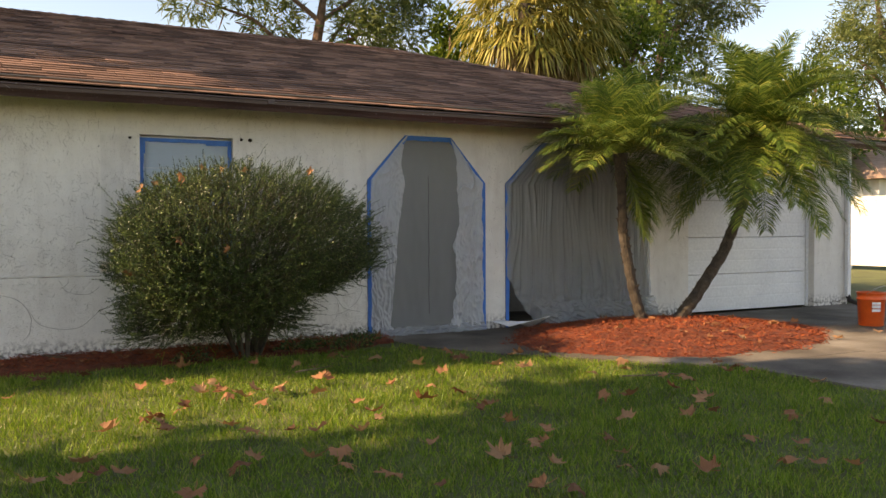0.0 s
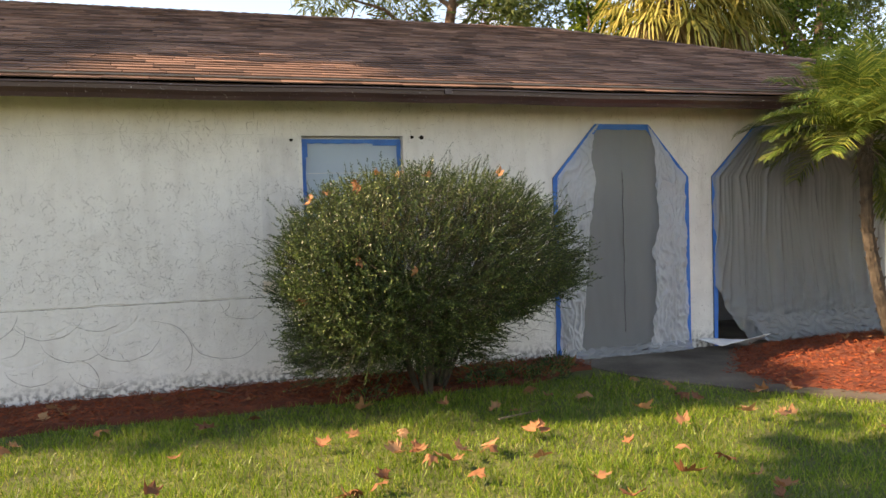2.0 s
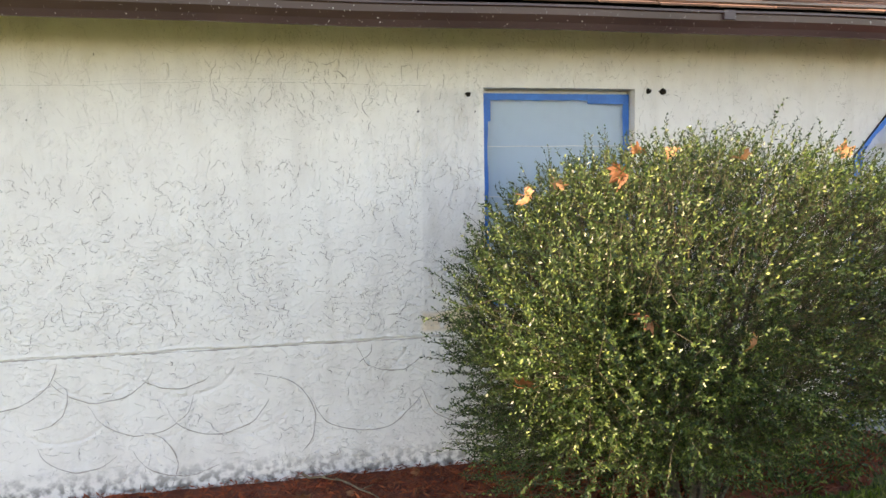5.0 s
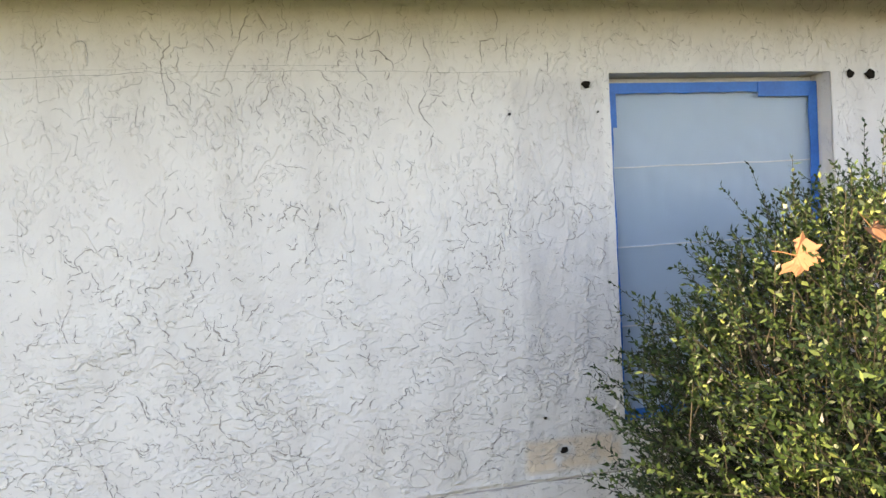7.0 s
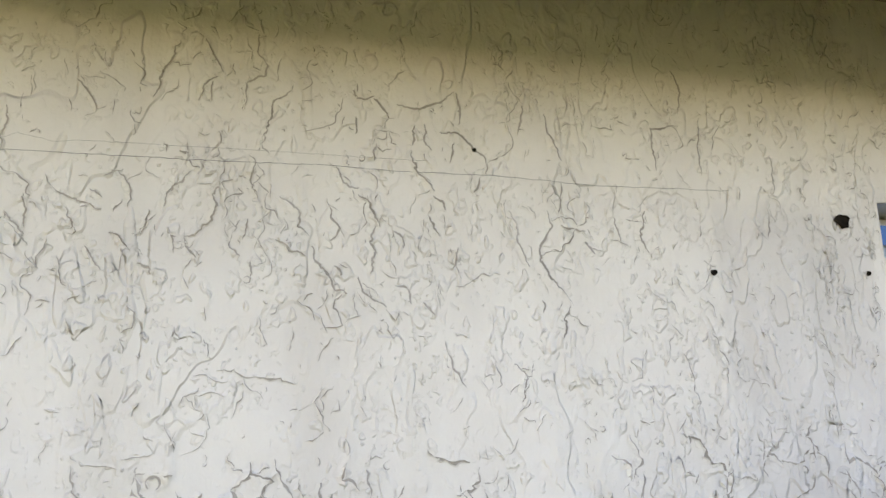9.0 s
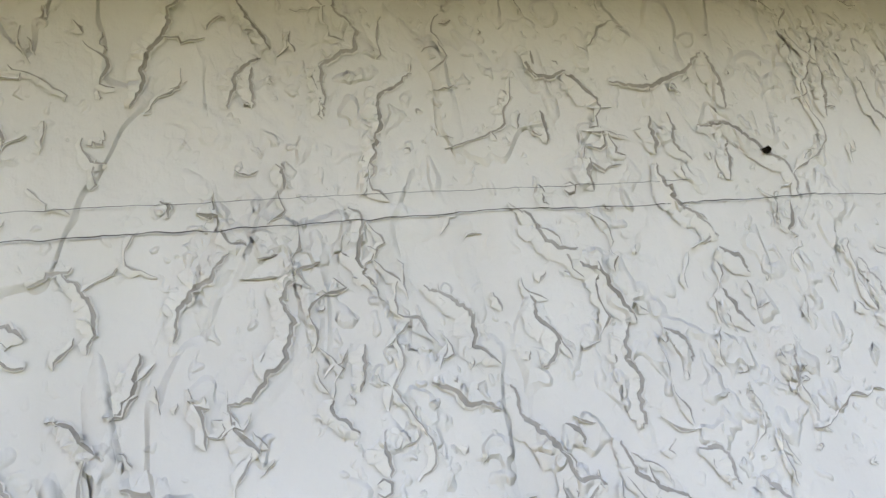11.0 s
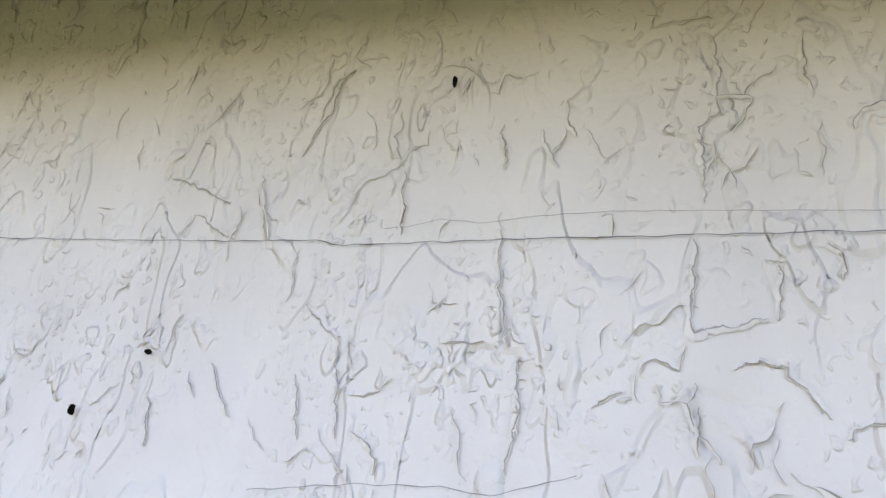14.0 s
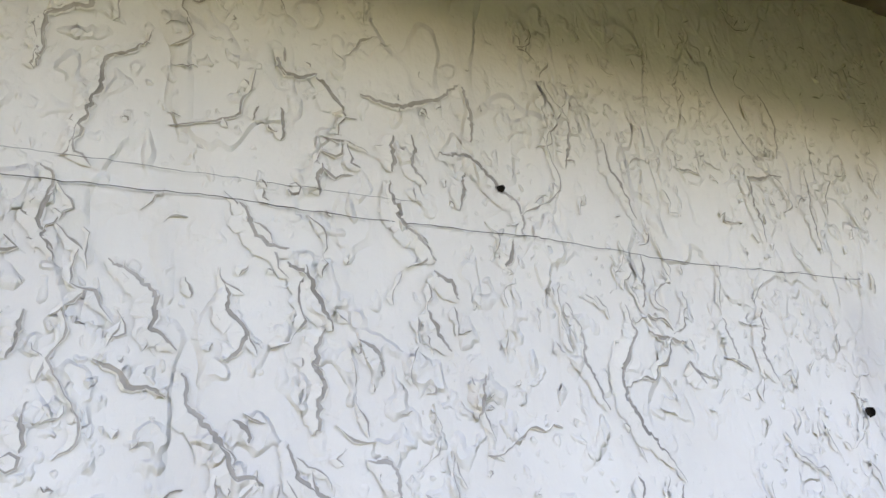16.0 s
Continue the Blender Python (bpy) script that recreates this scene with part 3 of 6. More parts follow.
def relief(x, z):
    """Height of the plaster in metres over the wall's plane: trowelled lips, grooves and a few long strokes."""
    wx = x + 0.035 * field(x * 8, z * 8, 3) + 0.008 * field(x * 34, z * 34, 4)
    wz = z + 0.035 * field(x * 8, z * 8, 5) + 0.008 * field(x * 34, z * 34, 6)
    lean = step(0.9, 1.8, z)
    h = 0.003 * field(x * 3, z * 3, 18) + 0.0024 * field(x * 18, z * 9, 17) + 0.0007 * field(x * 50, z * 26, 19)
    # lips left by the trowel: each rises slowly and breaks off to the right or downwards, with a nick at its foot
    for fx, fz, k, amp, lo, sd in ((6 + 5 * lean, 11 - 6 * lean, 2.0, 0.0024, -0.10, 11), (14 + 8 * lean, 19 - 8 * lean, 1.5, 0.0034, -0.02, 13), (34 + 8 * lean, 40 - 12 * lean, 1.1, 0.0020, 0.05, 15)):
        n = field(wx * fx, wz * fz, sd) * k
        e = 0.15 / 30
        grad = field((wx + e * (1 - 0.6 * (1 - lean))) * fx, (wz - e * 0.8 * (1 - lean)) * fz, sd) * k - n
        s = n - np.floor(n)
        g = step(lo, lo + 0.3, field(x * fx * 0.6 + 7, z * fz * 0.6, sd + 40)) * step(0.0, 0.05, grad)
        h = h + g * 1.3 * amp * (s ** 4 - 0.5 * np.exp(-s / 0.07))
    calm = (1 - 0.45 * step(-1.55, -1.9, x) * step(1.2, 1.6, z)) * (1 - 0.5 * step(-2.6, -2.4, x) * (1 - step(-0.5, -0.3, x)) * step(1.7, 1.8, z))
    h *= calm
    # smooth lower band with lines drawn into the wet plaster like flat stones
    low = 1 - step(GROOVE - 0.01, GROOVE, z)
    wob = z + 0.006 * field(x * 3, z * 0, 21)
    h -= 0.006 * np.exp(-((wob - GROOVE) / 0.006) ** 2)
    h += 0.005 * np.exp(-((wob - GROOVE - 0.011) / 0.006) ** 2)
    g = np.zeros_like(x)
    for row, (cz, rr, per, off) in enumerate(((0.76, 0.235, 0.43, 0.0), (0.55, 0.235, 0.43, 0.2), (0.335, 0.235, 0.43, 0.02), (0.13, 0.22, 0.43, 0.24))):
        k = np.floor((x + off) / per)
        cx = (k + 0.5) * per - off + 0.06 * (hash2(k, row + 0.0 * k, 31) - 0.5)
        r = rr * (0.9 + 0.25 * hash2(k, row + 0.0 * k, 32))
        dx = x + 0.02 * field(x * 5, z * 5, 33 + row) - cx
        dz = z + 0.02 * field(x * 5, z * 5, 43 + row) - cz
        ring = np.abs(np.hypot(dx, dz) - r)
        open_ = step(0.12, 0.3, hash2(k, row + 0.0 * k, 35) + 0.25 * field(x * 4, z * 4, 36))
        g = np.maximum(g, np.exp(-(ring / 0.0065) ** 2) * (dz < 0.02) * open_)
    h = h - low * 0.008 * g + low * 0.003 * np.exp(-((np.abs(g - 0.3)) / 0.2) ** 2) * (g > 0.02)
    # a smeared dab with one sharp side
    dab = step(-1.60, -1.585, x) * (1 - step(-1.5625, -1.5595, x)) * step(2.065, 2.08, z) * (1 - step(2.125, 2.135, z))
    h = h * (1 - 0.8 * dab) + dab * 0.006 * step(-1.62, -1.56, x)
    return h


def skins():
    zones = ((-2.5, -0.25, 1.7, SOFFIT, 0.0031), (-2.75, -2.5, 1.7, SOFFIT, 0.004), (-0.25, 0.0, 0.74, SOFFIT, 0.004), (-2.75, -0.25, 0.74, 1.7, 0.0054), (-5.0, -2.75, 0.74, SOFFIT, 0.011),
             (XL, -5.0, 0.0, SOFFIT, 0.04), (-5.0, 2.237, 0.0, 0.74, 0.0085), (0.0, WIN[1], WIN[3], SOFFIT, 0.009), (0.0, WIN[1], 0.74, WIN[2], 0.01),
             (WIN[1], 2.237, 0.74, SOFFIT, 0.011), (3.664, 3.93, 0.0, SOFFIT, 0.016), (6.05, GAR[0], 0.0, SOFFIT, 0.02), (GAR[1], XR, 0.0, SOFFIT, 0.025),
             (2.237, 3.664, 2.15, SOFFIT, 0.016), (3.93, 6.05, 2.145, SOFFIT, 0.018))
    for x0, x1, z0, z1, res in zones:
        nx, nz = max(2, int(round((x1 - x0) / res)) + 1), max(2, int(round((z1 - z0) / res)) + 1)
        gx, gz = np.meshgrid(np.linspace(x0, x1, nx), np.linspace(z0, z1, nz))
        hh = np.maximum(relief(gx, gz), -0.0045)
        v = np.stack([gx, -0.0055 - hh, gz], axis=-1).reshape(-1, 3)
        i = np.arange(nx * nz).reshape(nz, nx)
        f = np.stack([i[:-1, :-1], i[:-1, 1:], i[1:, 1:], i[1:, :-1]], axis=-1).reshape(-1, 4)
        arrays("stucco_coat", v, f, STUCCO, wall_front, smooth=True)


skins()


def lips():
    """The plaster's trowel lips: low ridges that rise slowly from the left and break off steeply, with shade and dirt
    coloured onto the steep side.
    """
    rng = np.random.default_rng(9)
    paths = []
    for pts, hh, w in STROKES:
        p = np.array(pts)
        d = np.concatenate([[0], np.cumsum(np.hypot(*np.diff(p, axis=0).T))])
        t = np.linspace(0, d[-1], max(6, int(d[-1] / 0.0019)))
        x, z = np.interp(t, d, p[:, 0]), np.interp(t, d, p[:, 1])
        x, z = x + 0.0030 * field(t * 70, t * 0 + p[0, 0] * 50, 53) + 0.0014 * field(t * 190, t * 0 + p[0, 1] * 90, 48), z + 0.0030 * field(t * 70, t * 0 + p[0, 1] * 50, 54) + 0.0014 * field(t * 190, t * 0 + p[0, 0] * 90, 49)
        fine = 0.48 if x.mean() < -1.46 else 1.0
        x, z = x + 0.0012 * field(t * 420, t * 0 + p[0, 0] * 70, 45), z + 0.0012 * field(t * 420, t * 0 + p[0, 1] * 70, 46)
        paths.append((x, z, hh * fine, w * (0.31 if x.mean() < -1.0 else 0.42) * fine, 0.8))
    # lines drawn by hand in the lower band, like the joints of round stones
    for row, cz in enumerate((0.70, 0.50, 0.31, 0.13)):
        for k in range(-15, 6):
            cx, r = k * 0.40 + 0.2 * (row % 2) + rng.uniform(-0.11, 0.11), rng.uniform(0.15, 0.33)
            a = np.linspace(rng.uniform(-3.2, -2.2), rng.uniform(-1.2, -0.1), 34)
            if rng.random() < 0.42:
                a = a + rng.uniform(1.2, 3.0)
            x, z = cx + r * np.cos(a) * rng.uniform(0.85, 1.15), cz + 0.03 + 0.85 * r * np.sin(a)
            x, z = x + 0.012 * field(a * 2, a * 0 + k, 57), z + 0.012 * field(a * 2, a * 0 + k, 58)
            ok = (z > 0.02) & (z < GROOVE - 0.012) & (x > -5.9) & (x < 2.2)
            if ok.sum() > 8 and rng.random() < 0.85:
                lo, hi = np.argmax(ok), len(ok) - np.argmax(ok[::-1])
                x, z = x[lo:hi], z[lo:hi]
                if z.min() > 0.02 and z.max() < GROOVE - 0.01:
                    paths.append((x, z, 0.0060, 0.0046, 0.8))
    for k in range(23):
        x = np.linspace(-5.0 + 0.314 * k, -5.0 + 0.314 * (k + 1) - 0.004, 30)
        paths.append((x, GROOVE + 0.002 * field(x * 5, x * 0, 59), 0.005, 0.0055, 0.8))
    areas = ((-3.2, 0.0, 1.65, 2.40, 2700, 0.8), (-3.2, 0.0, 0.76, 1.68, 2300, 1.6), (-6.0, -3.2, 0.76, 2.40, 1300, 1.7), (0.86, 2.22, 0.76, 2.40, 1200, 1.2), (-5.0, 2.2, 0.03, 0.72, 900, 1.5),
             (0.0, 0.86, 2.06, 2.40, 260, 1.0), (2.25, 3.65, 2.16, 2.40, 120, 1.2), (3.68, 3.92, 0.05, 2.4, 120, 1.3), (6.08, 6.7, 0.05, 2.4, 160, 1.4), (9.2, 9.8, 0.05, 2.4, 120, 1.4))
    for x0, x1, z0, z1, n, s in areas:
        for k in range(n):
            x, z = rng.uniform(x0, x1), rng.uniform(z0, z1)
            dens = 0.74 + 0.6 * float(field(np.array(x * 2.7), np.array(z * 2.7), 55)) + 0.5 * float(field(np.array(x * 7), np.array(z * 5), 60))
            calm = x < -1.5 and z > 1.6
            if rng.random() > dens or (calm and rng.random() < 0.3):
                continue
            ring = rng.random() < 0.025
            ln = (0.02 + 0.015 * rng.random() if ring else min(0.16, 0.006 + rng.exponential(0.022))) * s
            m = max(5, int(ln / 0.0042))
            upright = min(1.0, max(0.0, (z - 1.0) / 0.7))
            home = (-math.pi / 2 if rng.random() < 0.3 + 0.55 * upright else rng.choice([0.0, -0.5, 0.4])) + rng.normal() * 0.35
            a = home
            xs, zs = [x], [z]
            for _ in range(m):
                if ring:
                    a += 5.2 / m
                else:
                    a += 0.18 * (home - a) + rng.normal() * 0.38
                    if rng.random() < 0.10:
                        a = home + rng.choice([-1, 1]) * rng.uniform(0.7, 1.7)
                xs.append(xs[-1] + ln / m * math.cos(a))
                zs.append(zs[-1] + ln / m * math.sin(a))
            xs, zs = np.array(xs), np.array(zs)
            if xs.min() < x0 or xs.max() > x1 or zs.min() < z0 or zs.max() > z1:
                continue
            f = rng.uniform(0.5, 1.0) * (0.5 if calm else 1.0)
            paths.append((xs, zs, (0.0022 + 0.025 * min(ln, 0.08)) * f * s, (0.0019 + 0.013 * min(ln, 0.09)) * f * s, 0.45))
    X, Z, Y, quads, lip_shade, o = [], [], [], [], [], 0
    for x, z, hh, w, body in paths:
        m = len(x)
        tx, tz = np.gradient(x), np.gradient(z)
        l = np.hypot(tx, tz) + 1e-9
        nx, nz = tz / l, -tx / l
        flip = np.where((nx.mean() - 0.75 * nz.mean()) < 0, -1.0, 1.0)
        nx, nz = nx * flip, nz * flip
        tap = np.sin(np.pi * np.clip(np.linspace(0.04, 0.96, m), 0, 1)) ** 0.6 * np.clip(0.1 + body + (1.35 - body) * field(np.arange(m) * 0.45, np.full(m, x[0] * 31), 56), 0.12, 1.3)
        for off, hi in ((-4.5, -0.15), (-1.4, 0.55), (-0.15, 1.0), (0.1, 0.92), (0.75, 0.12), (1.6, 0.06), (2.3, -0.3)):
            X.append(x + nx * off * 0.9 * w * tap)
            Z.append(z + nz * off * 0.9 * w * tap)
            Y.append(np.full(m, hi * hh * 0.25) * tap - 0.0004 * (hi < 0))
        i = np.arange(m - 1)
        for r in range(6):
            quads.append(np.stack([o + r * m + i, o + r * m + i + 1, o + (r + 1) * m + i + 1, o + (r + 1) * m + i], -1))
            # the steep side and its foot take the painted shade
            lip_shade.append(np.full(m - 1, 1 if r in (3, 4) else 0))
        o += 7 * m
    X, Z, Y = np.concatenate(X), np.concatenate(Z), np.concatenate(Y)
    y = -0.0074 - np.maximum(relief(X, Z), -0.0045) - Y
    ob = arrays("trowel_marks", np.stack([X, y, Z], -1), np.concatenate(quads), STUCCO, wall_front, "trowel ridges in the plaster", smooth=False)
    ob.data.materials.append(GRIME_SHADE)
    ob.data.polygons.foreach_set("material_index", np.concatenate(lip_shade).astype(np.int32))
    ob["kind"] = "stuff"


lips()


def crack(pts_fn, x0, x1, width, stepx=0.006):
    xs = np.arange(x0, x1, stepx)
    zs = pts_fn(xs)
    w = width * (0.6 + 0.5 * np.abs(field(xs * 25, xs * 0, 61)))
    y = -0.0058 - np.maximum(relief(xs, zs), -0.004) - 0.0022
    v = np.concatenate([np.stack([xs, y, zs - w / 2], -1), np.stack([xs, y, zs + w / 2], -1)])
    n = len(xs)
    i = np.arange(n - 1)
    arrays("crack", v, np.stack([i, i + 1, i + 1 + n, i + n], -1), CRACK, wall_front, "fine dark crack in the plaster")


def main_crack(xs):
    base = np.interp(xs, [-3.2, -2.1, -1.99, -1.97, -1.83, -1.75, -1.57, -1.51, -1.45, -1.39, -1.385, -1.35, -1.32, -1.05, -0.95, -0.83, -0.69, -0.54, -0.3],
                     [2.01, 2.021, 2.024, 2.020, 2.028, 2.032, 2.040, 2.039, 2.045, 2.049, 2.044, 2.042, 2.047, 2.046, 2.048, 2.044, 2.045, 2.038, 2.04])
    return base + 0.0012 * field(xs * 30, xs * 0, 62) + 0.0010 * field(xs * 90, xs * 0, 63)


def second_crack(xs):
    base = np.interp(xs, [-1.95, -1.91, -1.88, -1.845, -1.80, -1.74, -1.54, -1.47, -1.39, -1.37, -1.33, -1.31, -1.27, -1.24, -1.0, -0.7],
                     [2.034, 2.037, 2.044, 2.041, 2.048, 2.052, 2.054, 2.053, 2.060, 2.057, 2.060, 2.069, 2.060, 2.064, 2.063, 2.060])
    return base + 0.0008 * field(xs * 90, xs * 0, 65)


crack(main_crack, -3.1, -0.3, 0.0008, 0.004)
crack(second_crack, -1.93, -0.8, 0.0004, 0.004)
crack(lambda xs: np.interp(xs, [-2.01, -1.913, -1.844, -1.807, -1.774, -1.752], [1.82, 1.839, 1.847, 1.846, 1.859, 1.867]) + 0.0012 * field(xs * 60, xs * 0, 67), -2.0, -1.75, 0.0005, 0.004)

# other walls, ceiling and eaves that close the house
tagged(box("wall_left", XL, XL + 0.2, 0.2, 10.2, -0.3, SOFFIT, STUCCO), "off-white stucco end wall", "wall", kind="structure")
tagged(box("wall_right", XR - 0.2, XR, 0.2, 10.2, -0.3, SOFFIT, STUCCO), "off-white stucco end wall of the garage", "wall", kind="structure")
tagged(box("wall_back", XL, XR, 10.2, 10.4, -0.3, SOFFIT, STUCCO), "off-white stucco rear wall", "wall", kind="structure")
tagged(box("ceiling", XL + 0.2, XR - 0.2, 0.21, 10.2, SOFFIT, SOFFIT + 0.02, DARKROOM), "plain ceiling board", "ceiling", kind="structure")

EAVE_Y, EAVE_Z, RIDGE_Y = -0.47, 2.375, 5.1
PITCH = (4.30 - EAVE_Z) / (RIDGE_Y - EAVE_Y)
HX0, HX1 = XL - 0.45, XR + 0.45
HR = 5.57
roof = tagged(new("roof"), "hipped roof of weathered brown asphalt shingles", "roof", kind="structure")


def roof_deck():
    bm = bmesh.new()
    zb = EAVE_Z - 0.03
    a = [(HX0, EAVE_Y, zb), (HX1, EAVE_Y, zb), (HX1, 10.67, zb), (HX0, 10.67, zb)]
    r = [(HX0 + HR, RIDGE_Y, 4.27), (HX1 - HR, RIDGE_Y, 4.27)]
    va, vr = [bm.verts.new(p) for p in a], [bm.verts.new(p) for p in r]
    bm.faces.new((va[0], va[1], vr[1], vr[0]))
    bm.faces.new((va[1], va[2], vr[1]))
    bm.faces.new((va[2], va[3], vr[0], vr[1]))
    bm.faces.new((va[3], va[0], vr[0]))
    return part("deck", bm, DECK, roof)


roof_deck()
tagged(box("soffit", HX0 + 0.03, HX1 - 0.03, -0.40, 0.2, SOFFIT, SOFFIT + 0.012, SOFFITPAINT), "dark brown boarded soffit under the eave", "soffit", kind="structure")
tagged(box("fascia", HX0 + 0.02, HX1 - 0.02, -0.425, -0.40, 2.26, EAVE_Z - 0.005, GUTTER), "dark brown painted fascia board", "fascia", kind="structure")


def gutter():
    g = thing("gutter", (0, 0, 0), "dark brown painted metal gutter with pale paint specks along the eave", "gutter")
    prof = [(-0.428, 2.352), (-0.428, 2.250), (-0.470, 2.245), (-0.482, 2.275), (-0.505, 2.305), (-0.508, 2.335), (-0.520, 2.340), (-0.520, 2.350), (-0.505, 2.352),
            (-0.503, 2.342), (-0.497, 2.305), (-0.476, 2.280), (-0.466, 2.252), (-0.433, 2.256), (-0.433, 2.352)]
    bm = bmesh.new()
    xs = np.linspace(HX0, HX1, 60)
    rings = []
    for x in xs:
        s = 0.004 * math.sin(x * 1.7) + 0.003 * math.sin(x * 4.1 + 1)
        rings.append([bm.verts.new((x, y, z + s)) for y, z in prof])
    n = len(prof)
    for u, v in zip(rings, rings[1:]):
        for k in range(n):
            bm.faces.new((u[k], v[k], v[(k + 1) % n], u[(k + 1) % n]))
    bm.faces.new(rings[0])
    bm.faces.new(rings[-1][::-1])
    part("trough", bm, GUTTER, g)
    for x in np.arange(HX0 + 0.5, HX1, 0.9):
        box("hanger", x - 0.012, x + 0.012, -0.515, -0.43, 2.344, 2.349, GUTTER, g)
    for x in (-4.2, 1.1, 6.3):
        box("seam_band", x - 0.03, x + 0.03, -0.5235, -0.5045, 2.31, 2.354, GUTTER, g)
    return g


gutter()


def shingles():
    rnd = random.Random(5)
    slope = math.hypot(1, PITCH)
    expo, tab = 0.138, 0.31
    courses = int((RIDGE_Y - EAVE_Y) * slope / expo) + 1
    ang = math.atan(PITCH)
    bm = bmesh.new()
    add_box(bm, 0.0, tab - 0.006, 0.0, expo * 1.35, -0.004, 0.005)
    base = bpy.data.meshes.new("shingle")
    bm.to_mesh(base)
    bm.free()
    base.materials.append(SHINGLE)
    corner = np.array([v.co[:] for v in base.vertices])
    quad = np.array([q.vertices[:] for q in base.polygons])
    vs, fs, singles = [], [], 0
    for c in range(courses):
        d = c * expo
        y, z = EAVE_Y - 0.05 + d / slope, EAVE_Z - 0.018 + d / slope * PITCH
        inset = (y - EAVE_Y)
        x = HX0 + inset + rnd.random() * tab
        while x < HX1 - inset - tab:
            w = 0.97 + 0.03 * rnd.random()
            m = pose(x, y + rnd.uniform(-0.004, 0.004), z + 0.013 + rnd.uniform(0, 0.004), math.degrees(ang) - 4.0 + rnd.uniform(-1.1, 0.8), rnd.uniform(-0.3, 0.3), rnd.uniform(-0.5, 0.5))
            if c < 9 and -3.8 < x < 4.4 and singles < 300:
                ob = new("shingle", base)
                ob.parent = roof
                ob.matrix_basis = m
                singles += 1
            else:
                a = np.array(m)
                vs.append(corner @ a[:3, :3].T + a[:3, 3])
                fs.append(quad + 8 * len(fs))
            x += tab
    st = arrays("shingle_field", np.concatenate(vs), np.concatenate(fs), SHINGLE, roof)
    st["kind"] = "stuff"
    # ridge and hip caps
    for (p, q) in (((HX0 + HR, RIDGE_Y, 4.305), (HX1 - HR, RIDGE_Y, 4.305)), ((HX1 - HR, RIDGE_Y, 4.305), (HX1, EAVE_Y, EAVE_Z)), ((HX0 + HR, RIDGE_Y, 4.305), (HX0, EAVE_Y, EAVE_Z))):
        p, q = Vector(p), Vector(q)
        k = int((q - p).length / 0.16)
        for i in range(k):
            bm = bmesh.new()
            e = p.lerp(q, i / k)
            dirn = (q - p).normalized()
            sidev = dirn.cross(Vector((0, 0, 1))).normalized() * 0.15
            a0, b0 = e - dirn * 0.05, e + dirn * 0.18
            vv = [bm.verts.new(v) for v in (a0 - sidev - Vector((0, 0, 0.05)), a0 + Vector((0, 0, 0.02)), a0 + sidev - Vector((0, 0, 0.05)),
                                            b0 - sidev - Vector((0, 0, 0.06)), b0 + Vector((0, 0, 0.006)), b0 + sidev - Vector((0, 0, 0.06)))]
            bm.faces.new((vv[0], vv[1], vv[4], vv[3]))
            bm.faces.new((vv[1], vv[2], vv[5], vv[4]))
            part("ridge_cap", bm, SHINGLE, roof)


# ---- ground ----
def lawn_z(x, y):
    return 0.02 * field(x * 0.5, y * 0.5, 71) + 0.012 * field(x * 1.7, y * 1.7, 72)


def edge_walk(t):
    """The lawn's edge along the path: x at which the concrete begins, for a y."""
    return np.interp(t, [-30, -9, -4.4, -3.1, -2.5, -1.7, -0.9, 0], [4.9, 4.6, 4.38, 4.26, 3.65, 2.94, 2.45, 2.3])


def in_bed(x, y):
    e = -0.80 - 0.12 * field(x * 1.1, x * 0, 73) - 0.05 * field(x * 5, x * 0, 74) + 0.35 * step(1.5, 2.4, x)
    return (y > e) & (x < 2.35)


def mound(x, y):
    """Height of the mulch island round the palms, under 0 outside it."""
    u, v = (x - 5.12) / 1.85, (y + 1.4) / 1.36
    r = np.sqrt(u * u + v * v) + 0.08 * field(x * 2.1, y * 2.1, 75)
    return 0.15 * (1 - r ** 2)


